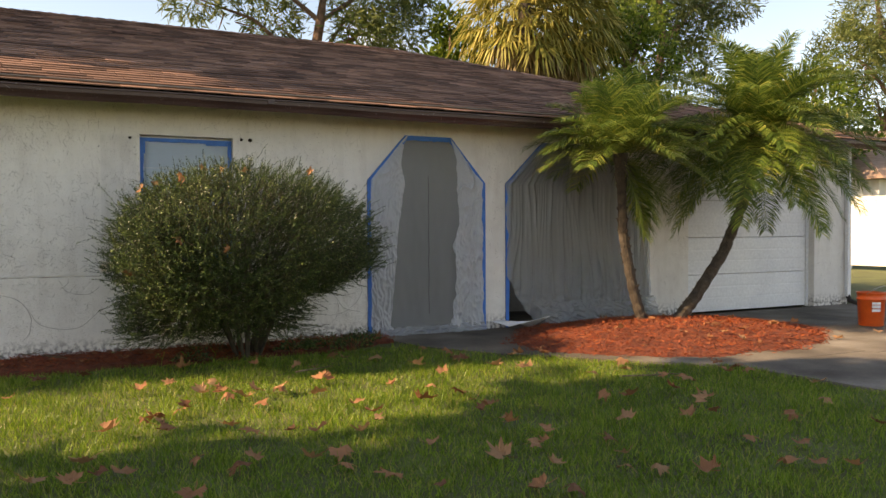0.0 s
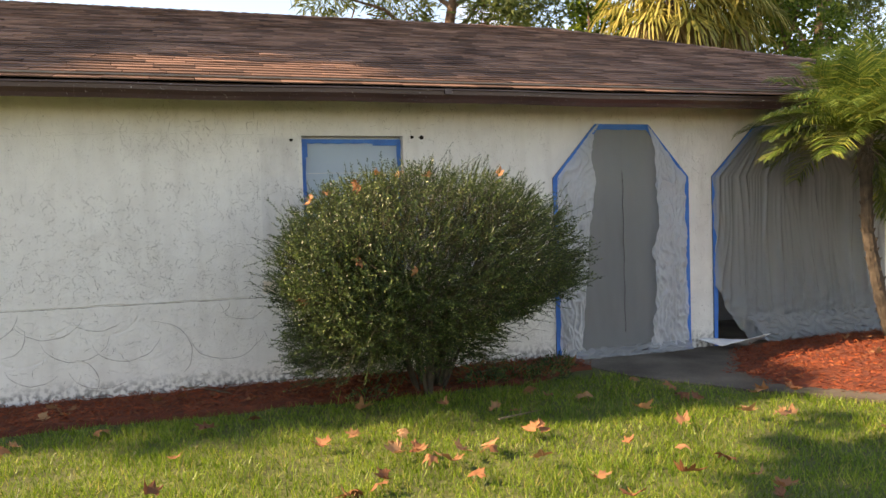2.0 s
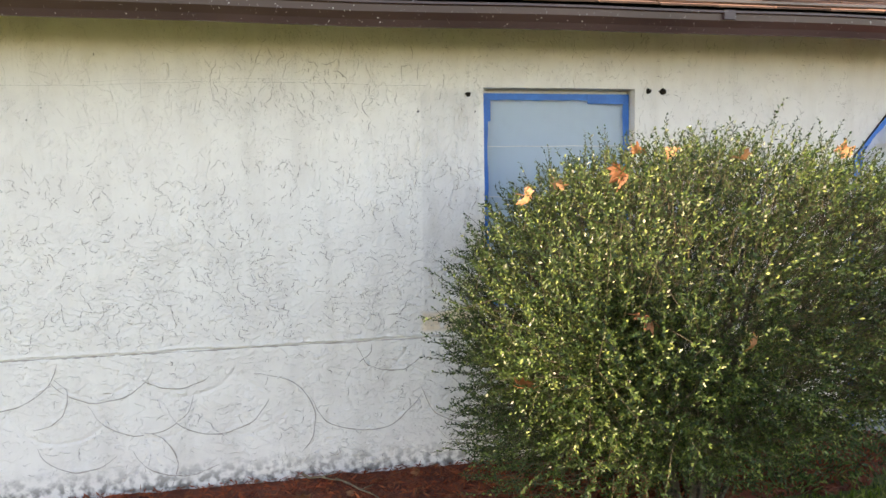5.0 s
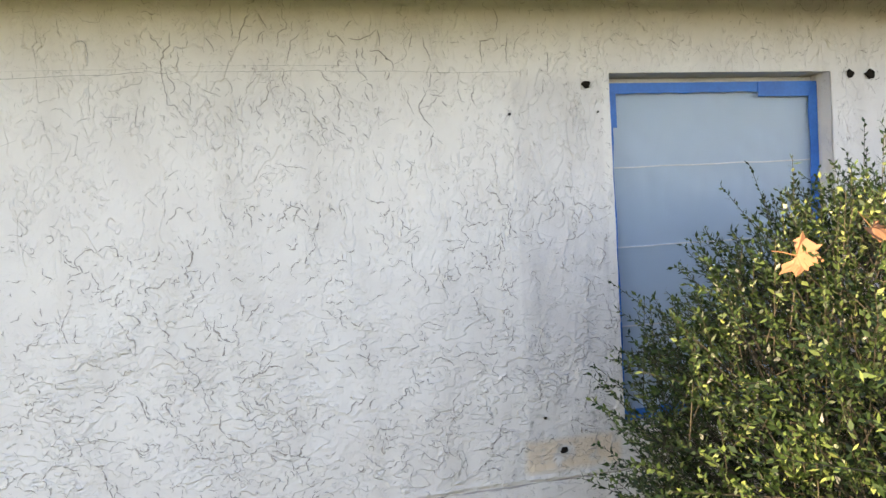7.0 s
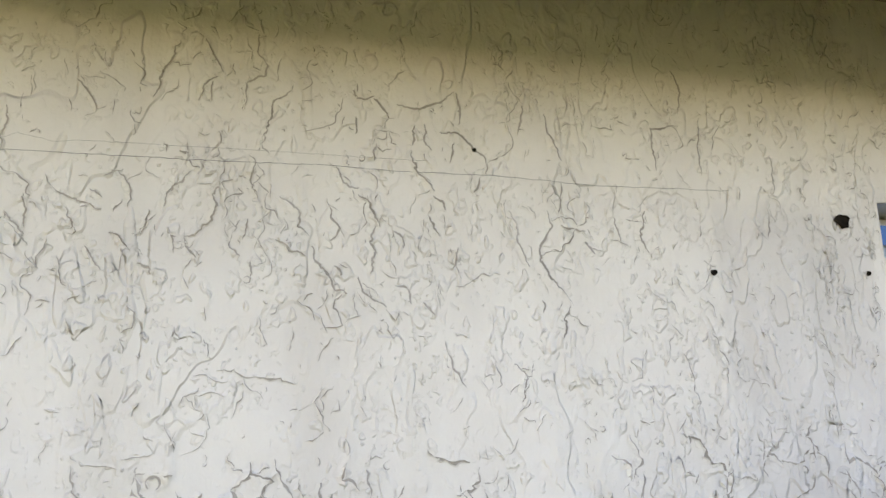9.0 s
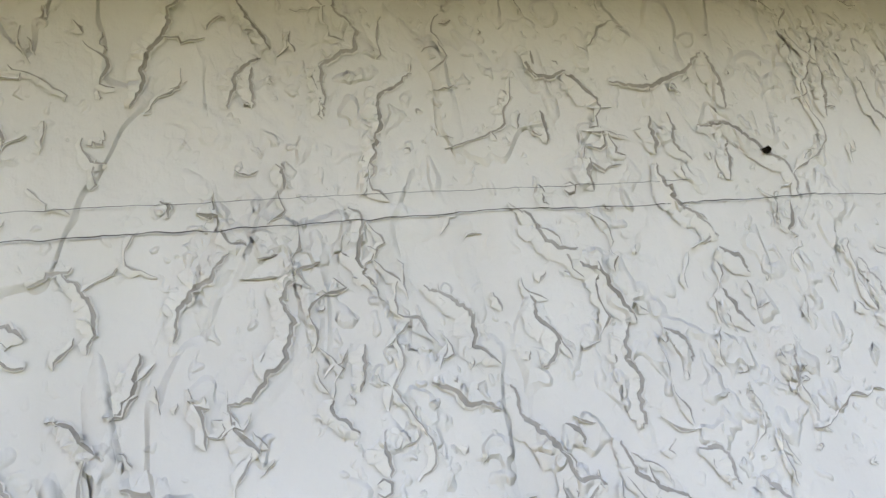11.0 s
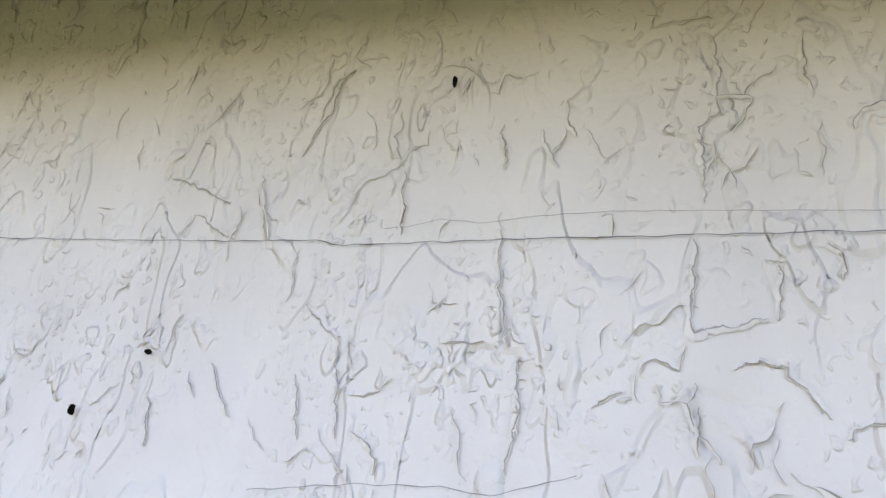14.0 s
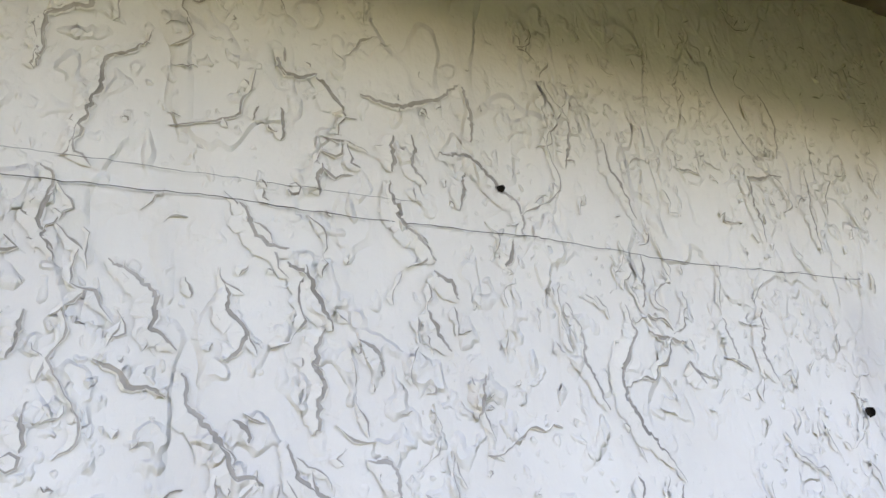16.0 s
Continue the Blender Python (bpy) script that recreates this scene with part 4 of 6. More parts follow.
def ground_sheets():
    n = 160
    k = np.linspace(-1, 1, n)
    s = np.sign(k) * (np.abs(k) * 12 + (np.abs(k) ** 6) * 600)
    gx, gy = np.meshgrid(s + 1.0, s - 3.0)
    z = np.where((np.abs(gx) < 14) & (np.abs(gy) < 14), lawn_z(gx, gy), 0) - 0.012
    hidden = (gx > edge_walk(gy) + 0.15) & (gy > -12) & (gy < 0.3) & (gx < 13.5)
    z = np.where(hidden | (gy > -0.2), -0.06, z)
    i = np.arange(n * n).reshape(n, n)
    f = np.stack([i[:-1, :-1], i[:-1, 1:], i[1:, 1:], i[1:, :-1]], -1).reshape(-1, 4)
    tagged(arrays("ground", np.stack([gx, gy, z], -1).reshape(-1, 3), f, SOIL, smooth=True), "green lawn ground with thin soil", "lawn", kind="structure")
    nx, ny = 260, 34
    gx, gy = np.meshgrid(np.linspace(-8, 2.36, nx), np.linspace(-1.15, -0.003, ny))
    z = 0.035 + 0.014 * field(gx * 3, gy * 3, 76) + 0.008 * field(gx * 11, gy * 11, 77)
    z = np.where(in_bed(gx, gy), z, -0.08)
    i = np.arange(nx * ny).reshape(ny, nx)
    f = np.stack([i[:-1, :-1], i[:-1, 1:], i[1:, 1:], i[1:, :-1]], -1).reshape(-1, 4)
    tagged(arrays("mulch_bed", np.stack([gx, gy, z], -1).reshape(-1, 3), f, BEDSOIL, smooth=True), "bed of red-dyed mulch along the wall", "mulch bed", kind="structure")
    nx, ny = 90, 80
    gx, gy = np.meshgrid(np.linspace(3.1, 7.35, nx), np.linspace(-3.05, -0.02, ny))
    z = np.maximum(mound(gx, gy) + 0.01 * field(gx * 9, gy * 9, 78), -0.07)
    i = np.arange(nx * ny).reshape(ny, nx)
    f = np.stack([i[:-1, :-1], i[:-1, 1:], i[1:, 1:], i[1:, :-1]], -1).reshape(-1, 4)
    tagged(arrays("mulch_island", np.stack([gx, gy, z], -1).reshape(-1, 3), f, BEDSOIL, smooth=True), "low mound of red mulch round the palms", "mulch bed", kind="structure")


ground_sheets()


def paving():
    walk_ = tagged(new("pavement"), "stained grey concrete front path", "path", kind="structure")
    drive = tagged(new("driveway"), "stained grey concrete driveway slabs", "driveway", kind="structure")
    ys = [-4.4, -3.7, -3.1, -2.8, -2.5, -2.1, -1.7, -1.3, -0.9, -0.5, -0.003]
    cuts = [(-4.4, -3.1), (-3.1, -1.7), (-1.7, -0.003)]
    for a, b in cuts:
        poly = [(float(edge_walk(y)), y + 0.008) for y in ys if a - 1e-6 <= y <= b + 1e-6]
        poly = [(5.9, a + 0.008)] [:1] + [(5.9, b - 0.004)] + poly[::-1]
        bm = bmesh.new()
        add_slab(bm, poly[::-1], -0.12, 0.008)
        bmesh.ops.recalc_face_normals(bm, faces=bm.faces)
        part("slab", bm, CONCRETE, walk_)
    xs, yy = (5.91, 8.2, 10.6, 13.0), (-14, -11, -8.0, -5.6, -3.2, -1.55, -0.003)
    for x0, x1 in zip(xs, xs[1:]):
        for y0, y1 in zip(yy, yy[1:]):
            bm = bmesh.new()
            add_box(bm, x0 + 0.006, x1 - 0.006, y0 + 0.006, y1 - 0.006, -0.12, 0.006, 0.006)
            part("slab", bm, CONCRETE, drive)
    for y0, y1 in ((-14, -11), (-11, -8.0), (-8.0, -5.6), (-5.6, -4.4)):
        bm = bmesh.new()
        add_slab(bm, [(float(edge_walk(y0)), y0 + 0.006), (5.9, y0 + 0.006), (5.9, y1 - 0.006), (float(edge_walk(y1)), y1 - 0.006)], -0.12, 0.007)
        part("slab", bm, CONCRETE, drive)


paving()


# ---- foliage helpers ----
def cards(at, along, across, length, width, belly=0.45):
    """Leaf-shaped quads: base, side, tip, side."""
    length, width = np.asarray(length)[:, None], np.asarray(width)[:, None]
    v = np.stack([at, at + along * length * belly + across * width / 2, at + along * length, at + along * length * belly - across * width / 2], 1)
    f = np.arange(len(at) * 4).reshape(-1, 4)
    return v.reshape(-1, 3), f


def unit(a):
    return a / np.maximum(np.linalg.norm(a, axis=-1, keepdims=True), 1e-9)


def stalks(a, b, r):
    """Three-sided rods from points a to points b."""
    d = unit(b - a)
    s = unit(np.cross(d, np.array([0.31, 0.17, 0.93])))
    t = np.cross(d, s)
    ring = [s * math.cos(k) + t * math.sin(k) for k in (0, 2.094, 4.189)]
    v = np.stack([a + q * r for q in ring] + [b + q * r * 0.5 for q in ring], 1).reshape(-1, 3)
    o = np.arange(len(a))[:, None] * 6
    f = np.concatenate([o + np.array([[k, (k + 1) % 3, 3 + (k + 1) % 3, 3 + k]]) for k in range(3)])
    return v, f


# ---- hedge-like bush before the window ----
def bush():
    rng = np.random.default_rng(3)
    b = thing("bush", (0.8, -0.95, 0.0), "large rounded dark green shrub with dry leaves caught in it", "shrub")
    n = 10500
    u = unit(rng.normal(size=(n, 3)))
    az = np.arctan2(u[:, 1], u[:, 0])
    lump = 1 + 0.07 * field(az * 2.2, u[:, 2] * 2.6, 81) + 0.10 * field(az * 6.5, u[:, 2] * 8, 82)
    deep = np.where(rng.random(n) < 0.62, rng.uniform(0.84, 0.97, n), rng.uniform(0.4, 0.88, n))
    rad = np.array([1.10, 0.80, 0.70])
    centre = np.array([-0.06, 0.0, 0.95])
    full = np.sign(u) * np.abs(u) ** 0.88
    p = full * rad * (lump * deep)[:, None]
    # the crown is fuller to the left, falls off to the right and is undercut there
    rise = step(-0.2, 1.05, p[:, 0])
    p[:, 2] = np.where(p[:, 2] < 0, p[:, 2] * (0.84 - 0.32 * rise), p[:, 2] * (1.0 - 0.12 * step(0.25, 1.1, p[:, 0])))
    p[:, 0] = np.where(p[:, 0] < 0, p[:, 0] * (1.0 - 0.10 * step(0.2, 0.7, p[:, 2])), p[:, 0] * 1.05)
    p += centre
    # loose sprays hanging out towards the light, and dark skirts near the ground
    kind = rng.random(n)
    spray = kind < 0.07
    k = int(spray.sum())
    p[spray] = np.array([-0.72, -0.52, 0.92]) + rng.normal(size=(k, 3)) * np.array([0.16, 0.11, 0.20])
    low = kind > 0.86
    k = int(low.sum())
    p[low] = np.stack([rng.uniform(-1.0, 0.45, k), rng.uniform(-0.15, 0.65, k), rng.uniform(0.22, 0.58, k)], -1)
    out = unit(p - centre + np.array([0, 0, 0.25]))
    way = unit(out * 0.85 + np.array([0.18, -0.05, 0.22]) + rng.normal(size=(n, 3)) * 0.36)
    way[low] = unit(way[low] * np.array([1, 1, 0.4]))
    ln = rng.uniform(0.09, 0.20, n) * np.where(rng.random(n) < 0.06, 1.5, 1.0)
    tip = p + way * ln[:, None]
    v, f = stalks(p - way * 0.10, tip, 0.0015)
    arrays("twig", v, f, BUSHTWIG, b)["kind"] = "stuff"
    per = 22
    t = np.tile(np.linspace(0.05, 1.0, per), (n, 1))
    base = p[:, None, :] + way[:, None, :] * (ln[:, None] * t)[..., None]
    side = unit(np.cross(way, rng.normal(size=(n, 3))))
    other = np.cross(way, side)
    ph = np.arange(per) * 2.4
    rad_dir = side[:, None, :] * np.cos(ph)[None, :, None] + other[:, None, :] * np.sin(ph)[None, :, None]
    al = unit(rad_dir * 0.75 + way[:, None, :] * 0.75 + rng.normal(size=(n, per, 3)) * 0.22)
    ac = unit(np.cross(al, way[:, None, :] + rng.normal(size=(n, per, 3)) * 0.3))
    k = n * per
    v, f = cards(base.reshape(k, 3), al.reshape(k, 3), ac.reshape(k, 3), rng.uniform(0.012, 0.023, k), rng.uniform(0.006, 0.0105, k))
    arrays("foliage", v, f, BUSHLEAF, b)
    # limbs from the root to the crown
    for k in range(16):
        a = rng.uniform(0, 6.28)
        e = np.array([math.cos(a) * rng.uniform(0.3, 0.85), math.sin(a) * rng.uniform(0.2, 0.55), rng.uniform(0.8, 1.4)])
        r0 = np.array([math.cos(a) * 0.09, 0.2 + math.sin(a) * 0.07, -0.02])
        mid = (r0 + e) / 2 + np.array([0, 0, 0.12])
        bm = bmesh.new()
        add_tube(bm, [r0, mid * 0.6 + r0 * 0.4, mid, e], [0.016, 0.012, 0.009, 0.004], 6)
        part("branch", bm, BARK, b)
    return b


bush()


# ---- two pygmy date palms ----
def palm(label, trunk, radii, count, reach, seed, hang=0.0, span=115, leaflet=0.0044, skirt=()):
    rng = np.random.default_rng(seed)
    base, top = Vector(trunk[0]), Vector(trunk[-1])
    pl = thing("palm_tree", base, label, "palm", "date palms on the mound")
    pts = []
    for a, b_ in zip(trunk, trunk[1:]):
        for k in range(7):
            pts.append(Vector(a).lerp(Vector(b_), k / 7) - base)
    pts.append(top - base)
    rr = []
    for i in range(len(pts)):
        t = i / (len(pts) - 1)
        rr.append((radii[0] * (1 - t) + radii[1] * t) * (1.0 + 0.16 * (i % 2)) * (1 + 0.7 * max(0, t - 0.82) / 0.18))
    bm = bmesh.new()
    add_tube(bm, pts, rr, 10)
    part("trunk", bm, BARK, pl)
    # old leaf bases
    bm = bmesh.new()
    for i in range(170):
        t = rng.uniform(0.05, 0.99)
        k = int(t * (len(pts) - 1))
        a = rng.uniform(0, 6.28)
        o = Vector((math.cos(a), math.sin(a), 0))
        r = rr[k] * 0.85
        q = pts[k] + o * r
        add_tube(bm, [q, q + o * 0.022 + Vector((0, 0, 0.03))], [0.012, 0.003], 4)
    part("leaf_base", bm, BARK, pl)["kind"] = "stuff"
    c = top - base
    for i in range(count + len(skirt)):
        if i < count:
            az = i * 2.39996 + rng.uniform(-0.2, 0.2)
            el = radians(82) - (i / count) * radians(span) + rng.uniform(-0.12, 0.12)
            ln = reach * rng.uniform(0.85, 1.1) * (0.85 if el > 1.0 else 1.0)
        else:
            az, el, ln = skirt[i - count]
        d = Vector((math.cos(az) * math.cos(el), math.sin(az) * math.cos(el), math.sin(el)))
        spine, q, s = [c.copy()], c.copy(), 14
        for k in range(s):
            q = q + d * (ln / s)
            d = (d + Vector((0, 0, -0.085 - hang))).normalized()
            spine.append(q.copy())
        part_frond(spine, rng, pl, leaflet)
    return pl


NL = 78


def part_frond(spine, rng, pl, w):
    sp = np.array([v[:] for v in spine])
    seg = unit(np.gradient(sp, axis=0))
    up = np.array([0.0, 0, 1.0])
    side = unit(np.cross(seg, up) + 1e-4)
    nrm = np.cross(side, seg)
    t = np.linspace(0.10, 0.99, NL)
    x = t * (len(sp) - 1)
    i = np.minimum(x.astype(int), len(sp) - 2)
    fr = (x - i)[:, None]
    pos = sp[i] * (1 - fr) + sp[i + 1] * fr
    vs, fs, o = [], [], 0
    for sgn in (-1, 1):
        al = unit(side[i] * sgn + seg[i] * (0.45 + 0.6 * t[:, None]) + nrm[i] * 0.28 + rng.normal(size=(NL, 3)) * 0.10)
        ln = (0.12 + 0.24 * np.sin(np.pi * np.clip(t * 0.9 + 0.08, 0, 1))) * rng.uniform(0.85, 1.1, NL)
        ac = unit(np.cross(al, nrm[i]))
        mid = pos + al * (ln * 0.55)[:, None]
        bend = unit(al + np.array([0, 0, -0.55]))
        end = mid + bend * (ln * 0.5)[:, None]
        v = np.stack([pos - ac * w * 0.5, pos + ac * w * 0.5, mid + ac * w, end, mid - ac * w], 1).reshape(-1, 3)
        k = np.arange(NL)[:, None] * 5 + o
        fs.append(np.concatenate([k + np.array([[0, 1, 2, 4]]), k + np.array([[4, 2, 3, 3]])]))
        vs.append(v)
        o += 5 * NL
    f = np.concatenate(fs)
    tri = f[:, 2] == f[:, 3]
    v = np.concatenate(vs)
    me = bpy.data.meshes.new("frond")
    faces = [tuple(q[:3]) if tr else tuple(q) for q, tr in zip(f.tolist(), tri)]
    sv, sf = stalks(sp[:-1], sp[1:], 0.005)
    me.from_pydata(np.concatenate([v, sv]).tolist(), [], faces + [tuple(q) for q in (sf + len(v)).tolist()])
    return link_mesh("frond", me, PALMLEAF, pl)


palm("slim pygmy date palm with drooping green fronds on red mulch", [(5.06, -1.05, 0.08), (4.93, -1.03, 0.5), (4.82, -1.0, 1.1), (4.79, -1.0, 1.95)], (0.056, 0.042), 54, 1.0, 21, -0.012, 74,
     skirt=((-0.6, -0.9, 0.85), (-0.2, -1.1, 0.95), (-1.0, -1.15, 0.9), (0.3, -0.8, 0.8), (-0.4, -0.6, 0.8)))
palm("leaning pygmy date palm with sunlit fronds on red mulch", [(5.45, -1.15, 0.10), (5.75, -1.12, 0.36), (6.2, -1.1, 0.85), (6.5, -1.1, 1.4), (6.74, -1.1, 2.22)], (0.068, 0.05), 92, 1.45, 22, 0.006, 108, 0.0060)

# dried flower stalk on the slim palm
bm = bmesh.new()
rng0 = np.random.default_rng(8)
for k in range(26):
    a0 = Vector((4.72, -1.1, 1.80)) + Vector(rng0.normal(size=3) * 0.03)
    d0 = Vector((rng0.normal() * 0.6 - 0.4, rng0.normal() * 0.5 - 0.5, -rng0.uniform(0.2, 1.2))).normalized()
    add_tube(bm, [a0, a0 + d0 * 0.09, a0 + d0 * 0.15 + Vector((0, 0, -0.05))], [0.006, 0.005, 0.002], 4)
fs = part("flower_stalk", bm, BARK)
tagged(fs, "dried brown flower stalk hanging from a palm", "palm flower")


# ---- plastic sheets, tape, window ----
def outline(a, z):
    """Left and right side of an arch at height z."""
    (x0, _), (_, zm), (xa, zt), (xb, _), (x1, _), _ = a
    t = np.clip((z - zm) / (zt - zm), 0, 1)
    return x0 + (xa - x0) * t, x1 + (xb - x1) * t


def sheet(name, a, mat, parent, y_of, u0=0.0, u1=1.0, z0=0.0, z1=None, nu=70, nz=90, label=""):
    z1 = a[2][1] - 0.005 if z1 is None else z1
    u, z = np.meshgrid(np.linspace(0, 1, nu), np.linspace(z0, z1, nz))
    ua = u0(z) if callable(u0) else u0
    ub = u1(z) if callable(u1) else u1
    uu = ua + (ub - ua) * u
    xl, xr = outline(a, z)
    x = xl + 0.004 + (xr - xl - 0.008) * uu
    y = y_of(x, z, uu)
    i = np.arange(nu * nz).reshape(nz, nu)
    f = np.stack([i[:-1, :-1], i[:-1, 1:], i[1:, 1:], i[1:, :-1]], -1).reshape(-1, 4)
    return arrays(name, np.stack([x, y, z], -1).reshape(-1, 3), f, mat, parent, label, smooth=True)


def inset(poly, d):
    """An open outline moved inwards by d (to the right of its way)."""
    lines = []
    for (ax, az), (bx, bz) in zip(poly, poly[1:]):
        l = math.hypot(bx - ax, bz - az)
        nx, nz = (bz - az) / l, -(bx - ax) / l
        lines.append(((ax + nx * d, az + nz * d), (bx + nx * d, bz + nz * d)))
    out = [lines[0][0]]
    for (p, q), (r, s) in zip(lines, lines[1:]):
        a1, b1 = q[0] - p[0], q[1] - p[1]
        a2, b2 = s[0] - r[0], s[1] - r[1]
        den = a1 * b2 - b1 * a2
        t = ((r[0] - p[0]) * b2 - (r[1] - p[1]) * a2) / den
        out.append((p[0] + a1 * t, p[1] + b1 * t))
    out.append(lines[-1][1])
    return out


def tape_round(parent, poly, width, y, skip=()):
    rnd = random.Random(len(poly) + int(width * 1000))
    inner = inset(poly, width)
    for k in range(len(poly) - 1):
        if k in skip:
            continue
        a, b, c, d = poly[k], poly[k + 1], inner[k + 1], inner[k]
        bm = bmesh.new()
        n = 14
        rows = []
        for i in range(n + 1):
            t = i / n
            o = (a[0] + (b[0] - a[0]) * t, a[1] + (b[1] - a[1]) * t)
            j = (d[0] + (c[0] - d[0]) * t, d[1] + (c[1] - d[1]) * t)
            e = 1 + rnd.uniform(-0.09, 0.09)
            j = (o[0] + (j[0] - o[0]) * e, o[1] + (j[1] - o[1]) * e)
            yy = y - rnd.uniform(0, 0.0015)
            rows.append([bm.verts.new((o[0], yy, o[1])), bm.verts.new((j[0], yy, j[1])), bm.verts.new((j[0], yy + 0.004, j[1])), bm.verts.new((o[0], yy + 0.004, o[1]))])
        for u, v in zip(rows, rows[1:]):
            for q in range(4):
                bm.faces.new((u[q], v[q], v[(q + 1) % 4], u[(q + 1) % 4]))
        bm.faces.new(rows[0])
        bm.faces.new(rows[-1][::-1])
        part("tape_strip", bm, TAPE, parent, "blue masking tape")


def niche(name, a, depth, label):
    """Recess behind an opening, shade coloured into its walls: sides, back, floor and top."""
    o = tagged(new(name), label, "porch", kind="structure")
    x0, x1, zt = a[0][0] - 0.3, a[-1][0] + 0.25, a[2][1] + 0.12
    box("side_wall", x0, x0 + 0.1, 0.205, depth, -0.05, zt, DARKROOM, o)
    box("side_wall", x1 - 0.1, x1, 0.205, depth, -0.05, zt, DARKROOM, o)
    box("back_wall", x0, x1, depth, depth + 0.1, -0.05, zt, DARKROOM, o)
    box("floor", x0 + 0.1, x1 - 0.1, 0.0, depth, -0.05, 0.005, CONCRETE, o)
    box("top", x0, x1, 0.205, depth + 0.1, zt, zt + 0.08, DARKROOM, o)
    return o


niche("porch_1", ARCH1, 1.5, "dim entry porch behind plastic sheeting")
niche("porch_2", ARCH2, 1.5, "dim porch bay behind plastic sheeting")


def entry_door():
    d = tagged(new("door_1"), "dark panelled entry door behind plastic sheeting", "door", kind="structure")
    box("leaf", 2.50, 3.41, 1.44, 1.49, 0.01, 2.05, DOORPAINT, d, bevel=0.004)
    for x in (2.58, 3.0):
        for z0, z1 in ((0.15, 0.85), (1.0, 1.9)):
            box("panel", x, x + 0.33, 1.425, 1.445, z0, z1, DOORPAINT, d, bevel=0.008)
    return d


entry_door()


def sheet_one():
    s = thing("plastic_sheet", (0, 0, 0), "milky plastic sheet taped over the entry arch with blue tape", "plastic sheet")

    def body(x, z, u):
        return -0.008 + 0.02 * np.sin(np.pi * u) + 0.006 * field(x * 5, z * 1.6, 91) + 0.003 * field(x * 14, z * 4, 92)

    sheet("film", ARCH1, FILMDARK, s, body)

    def folds(seed, amp):
        def y(x, z, u):
            slow = 1 - np.abs(field(x * 9 + 2.2 * field(x * 5, z * 3, seed + 2), z * 1.3, seed))
            crisp = 1 - np.abs(field(x * 17 + 4 * z, z * 7 - 5 * x, seed + 1))
            return -0.020 - 1.5 * amp * slow ** 3 - 0.022 * crisp ** 4 * (0.3 + 0.7 * step(1.5, 0.6, z)) - 0.006 * field(x * 40, z * 26, seed + 3)
        return y

    sheet("side_gather", ARCH1, FILM, s, folds(93, 0.016), 0.02, lambda z: np.interp(z, [0, 0.12, 0.5, 1.2, 1.655, 2.15], [0.26, 0.17, 0.20, 0.25, 0.30, 0.05]) + 0.012 * field(z * 9, z * 0, 94), nu=60, nz=190, label="bunched milky plastic")
    sheet("side_gather", ARCH1, FILM, s, folds(96, 0.02), lambda z: np.interp(z, [0, 0.2, 0.6, 1.0, 1.2, 1.655, 2.15], [0.66, 0.70, 0.73, 0.71, 0.76, 0.74, 0.95]) + 0.015 * field(z * 8, z * 0, 97), 0.97, nu=60, nz=190, label="bunched milky plastic")
    sheet("bottom_gather", ARCH1, FILMDARK, s, lambda x, z, u: -0.03 - 0.07 * step(0.10, 0.0, z) - 0.05 * np.abs(field(x * 9, z * 24, 98)), 0.02, 0.98, 0.012, 0.10, 120, 24, "bunched milky plastic")
    v = np.array([(2.962 + 0.004 * math.sin(k), -0.016 + 0.02, 0.22 + 1.5 * k / 30) for k in range(31)])
    sv, sf = stalks(v[:-1], v[1:], 0.003)
    arrays("zip_seam", sv, sf, DECK, s, "dark zip seam")
    tape_round(s, ARCH1, 0.052, -0.020)
    return s


sheet_one()


def sheet_two():
    s = thing("plastic_sheet", (0, 0, 0), "smoky plastic sheet hanging in folds over the wide arch", "plastic sheet")

    def body(x, z, u):
        drop = step(2.1, 0.2, z)
        pull = u + 0.10 * (1 - z / 2.1) ** 2 * (0.6 - u) + 0.02 * field(u * 5, z * 1.1, 101)
        ridge = (1 - np.abs(field(pull * 13, z * 0.35, 104))) ** 7
        small = (1 - np.abs(field(pull * 31, z * 0.6, 107))) ** 5
        cross = (1 - np.abs(field(u * 6 + 2 * z, z * 9 - 6 * u * u, 108))) ** 5
        return -0.03 - (0.055 * ridge + 0.02 * small) * (0.25 + 0.75 * drop) - 0.045 * cross * step(0.75, 0.1, z) - 0.05 * drop * np.sin(np.pi * u) + 0.008 * field(x * 7, z * 2, 102)

    sheet("film", ARCH2, FILMDARK, s, body, lambda z: np.interp(z, [0, 0.1, 0.3, 0.6], [0.20, 0.14, 0.07, 0.0]) + 0.01 * field(z * 7, z * 0, 106), 1.0, 0.04, nu=260, nz=110)
    sheet("bottom_gather", ARCH2, FILMDARK, s, lambda x, z, u: -0.10 - 0.10 * step(0.3, 0.05, z) - 0.05 * (1 - np.abs(field(x * 8 + 3 * z, z * 16, 103))) ** 3, lambda z: 0.22 - 0.25 * z, 1.0, 0.045, 0.30, 180, 40, "bunched smoky plastic")
    tape_round(s, ARCH2, 0.045, -0.020, skip=(4,))
    return s


sheet_two()


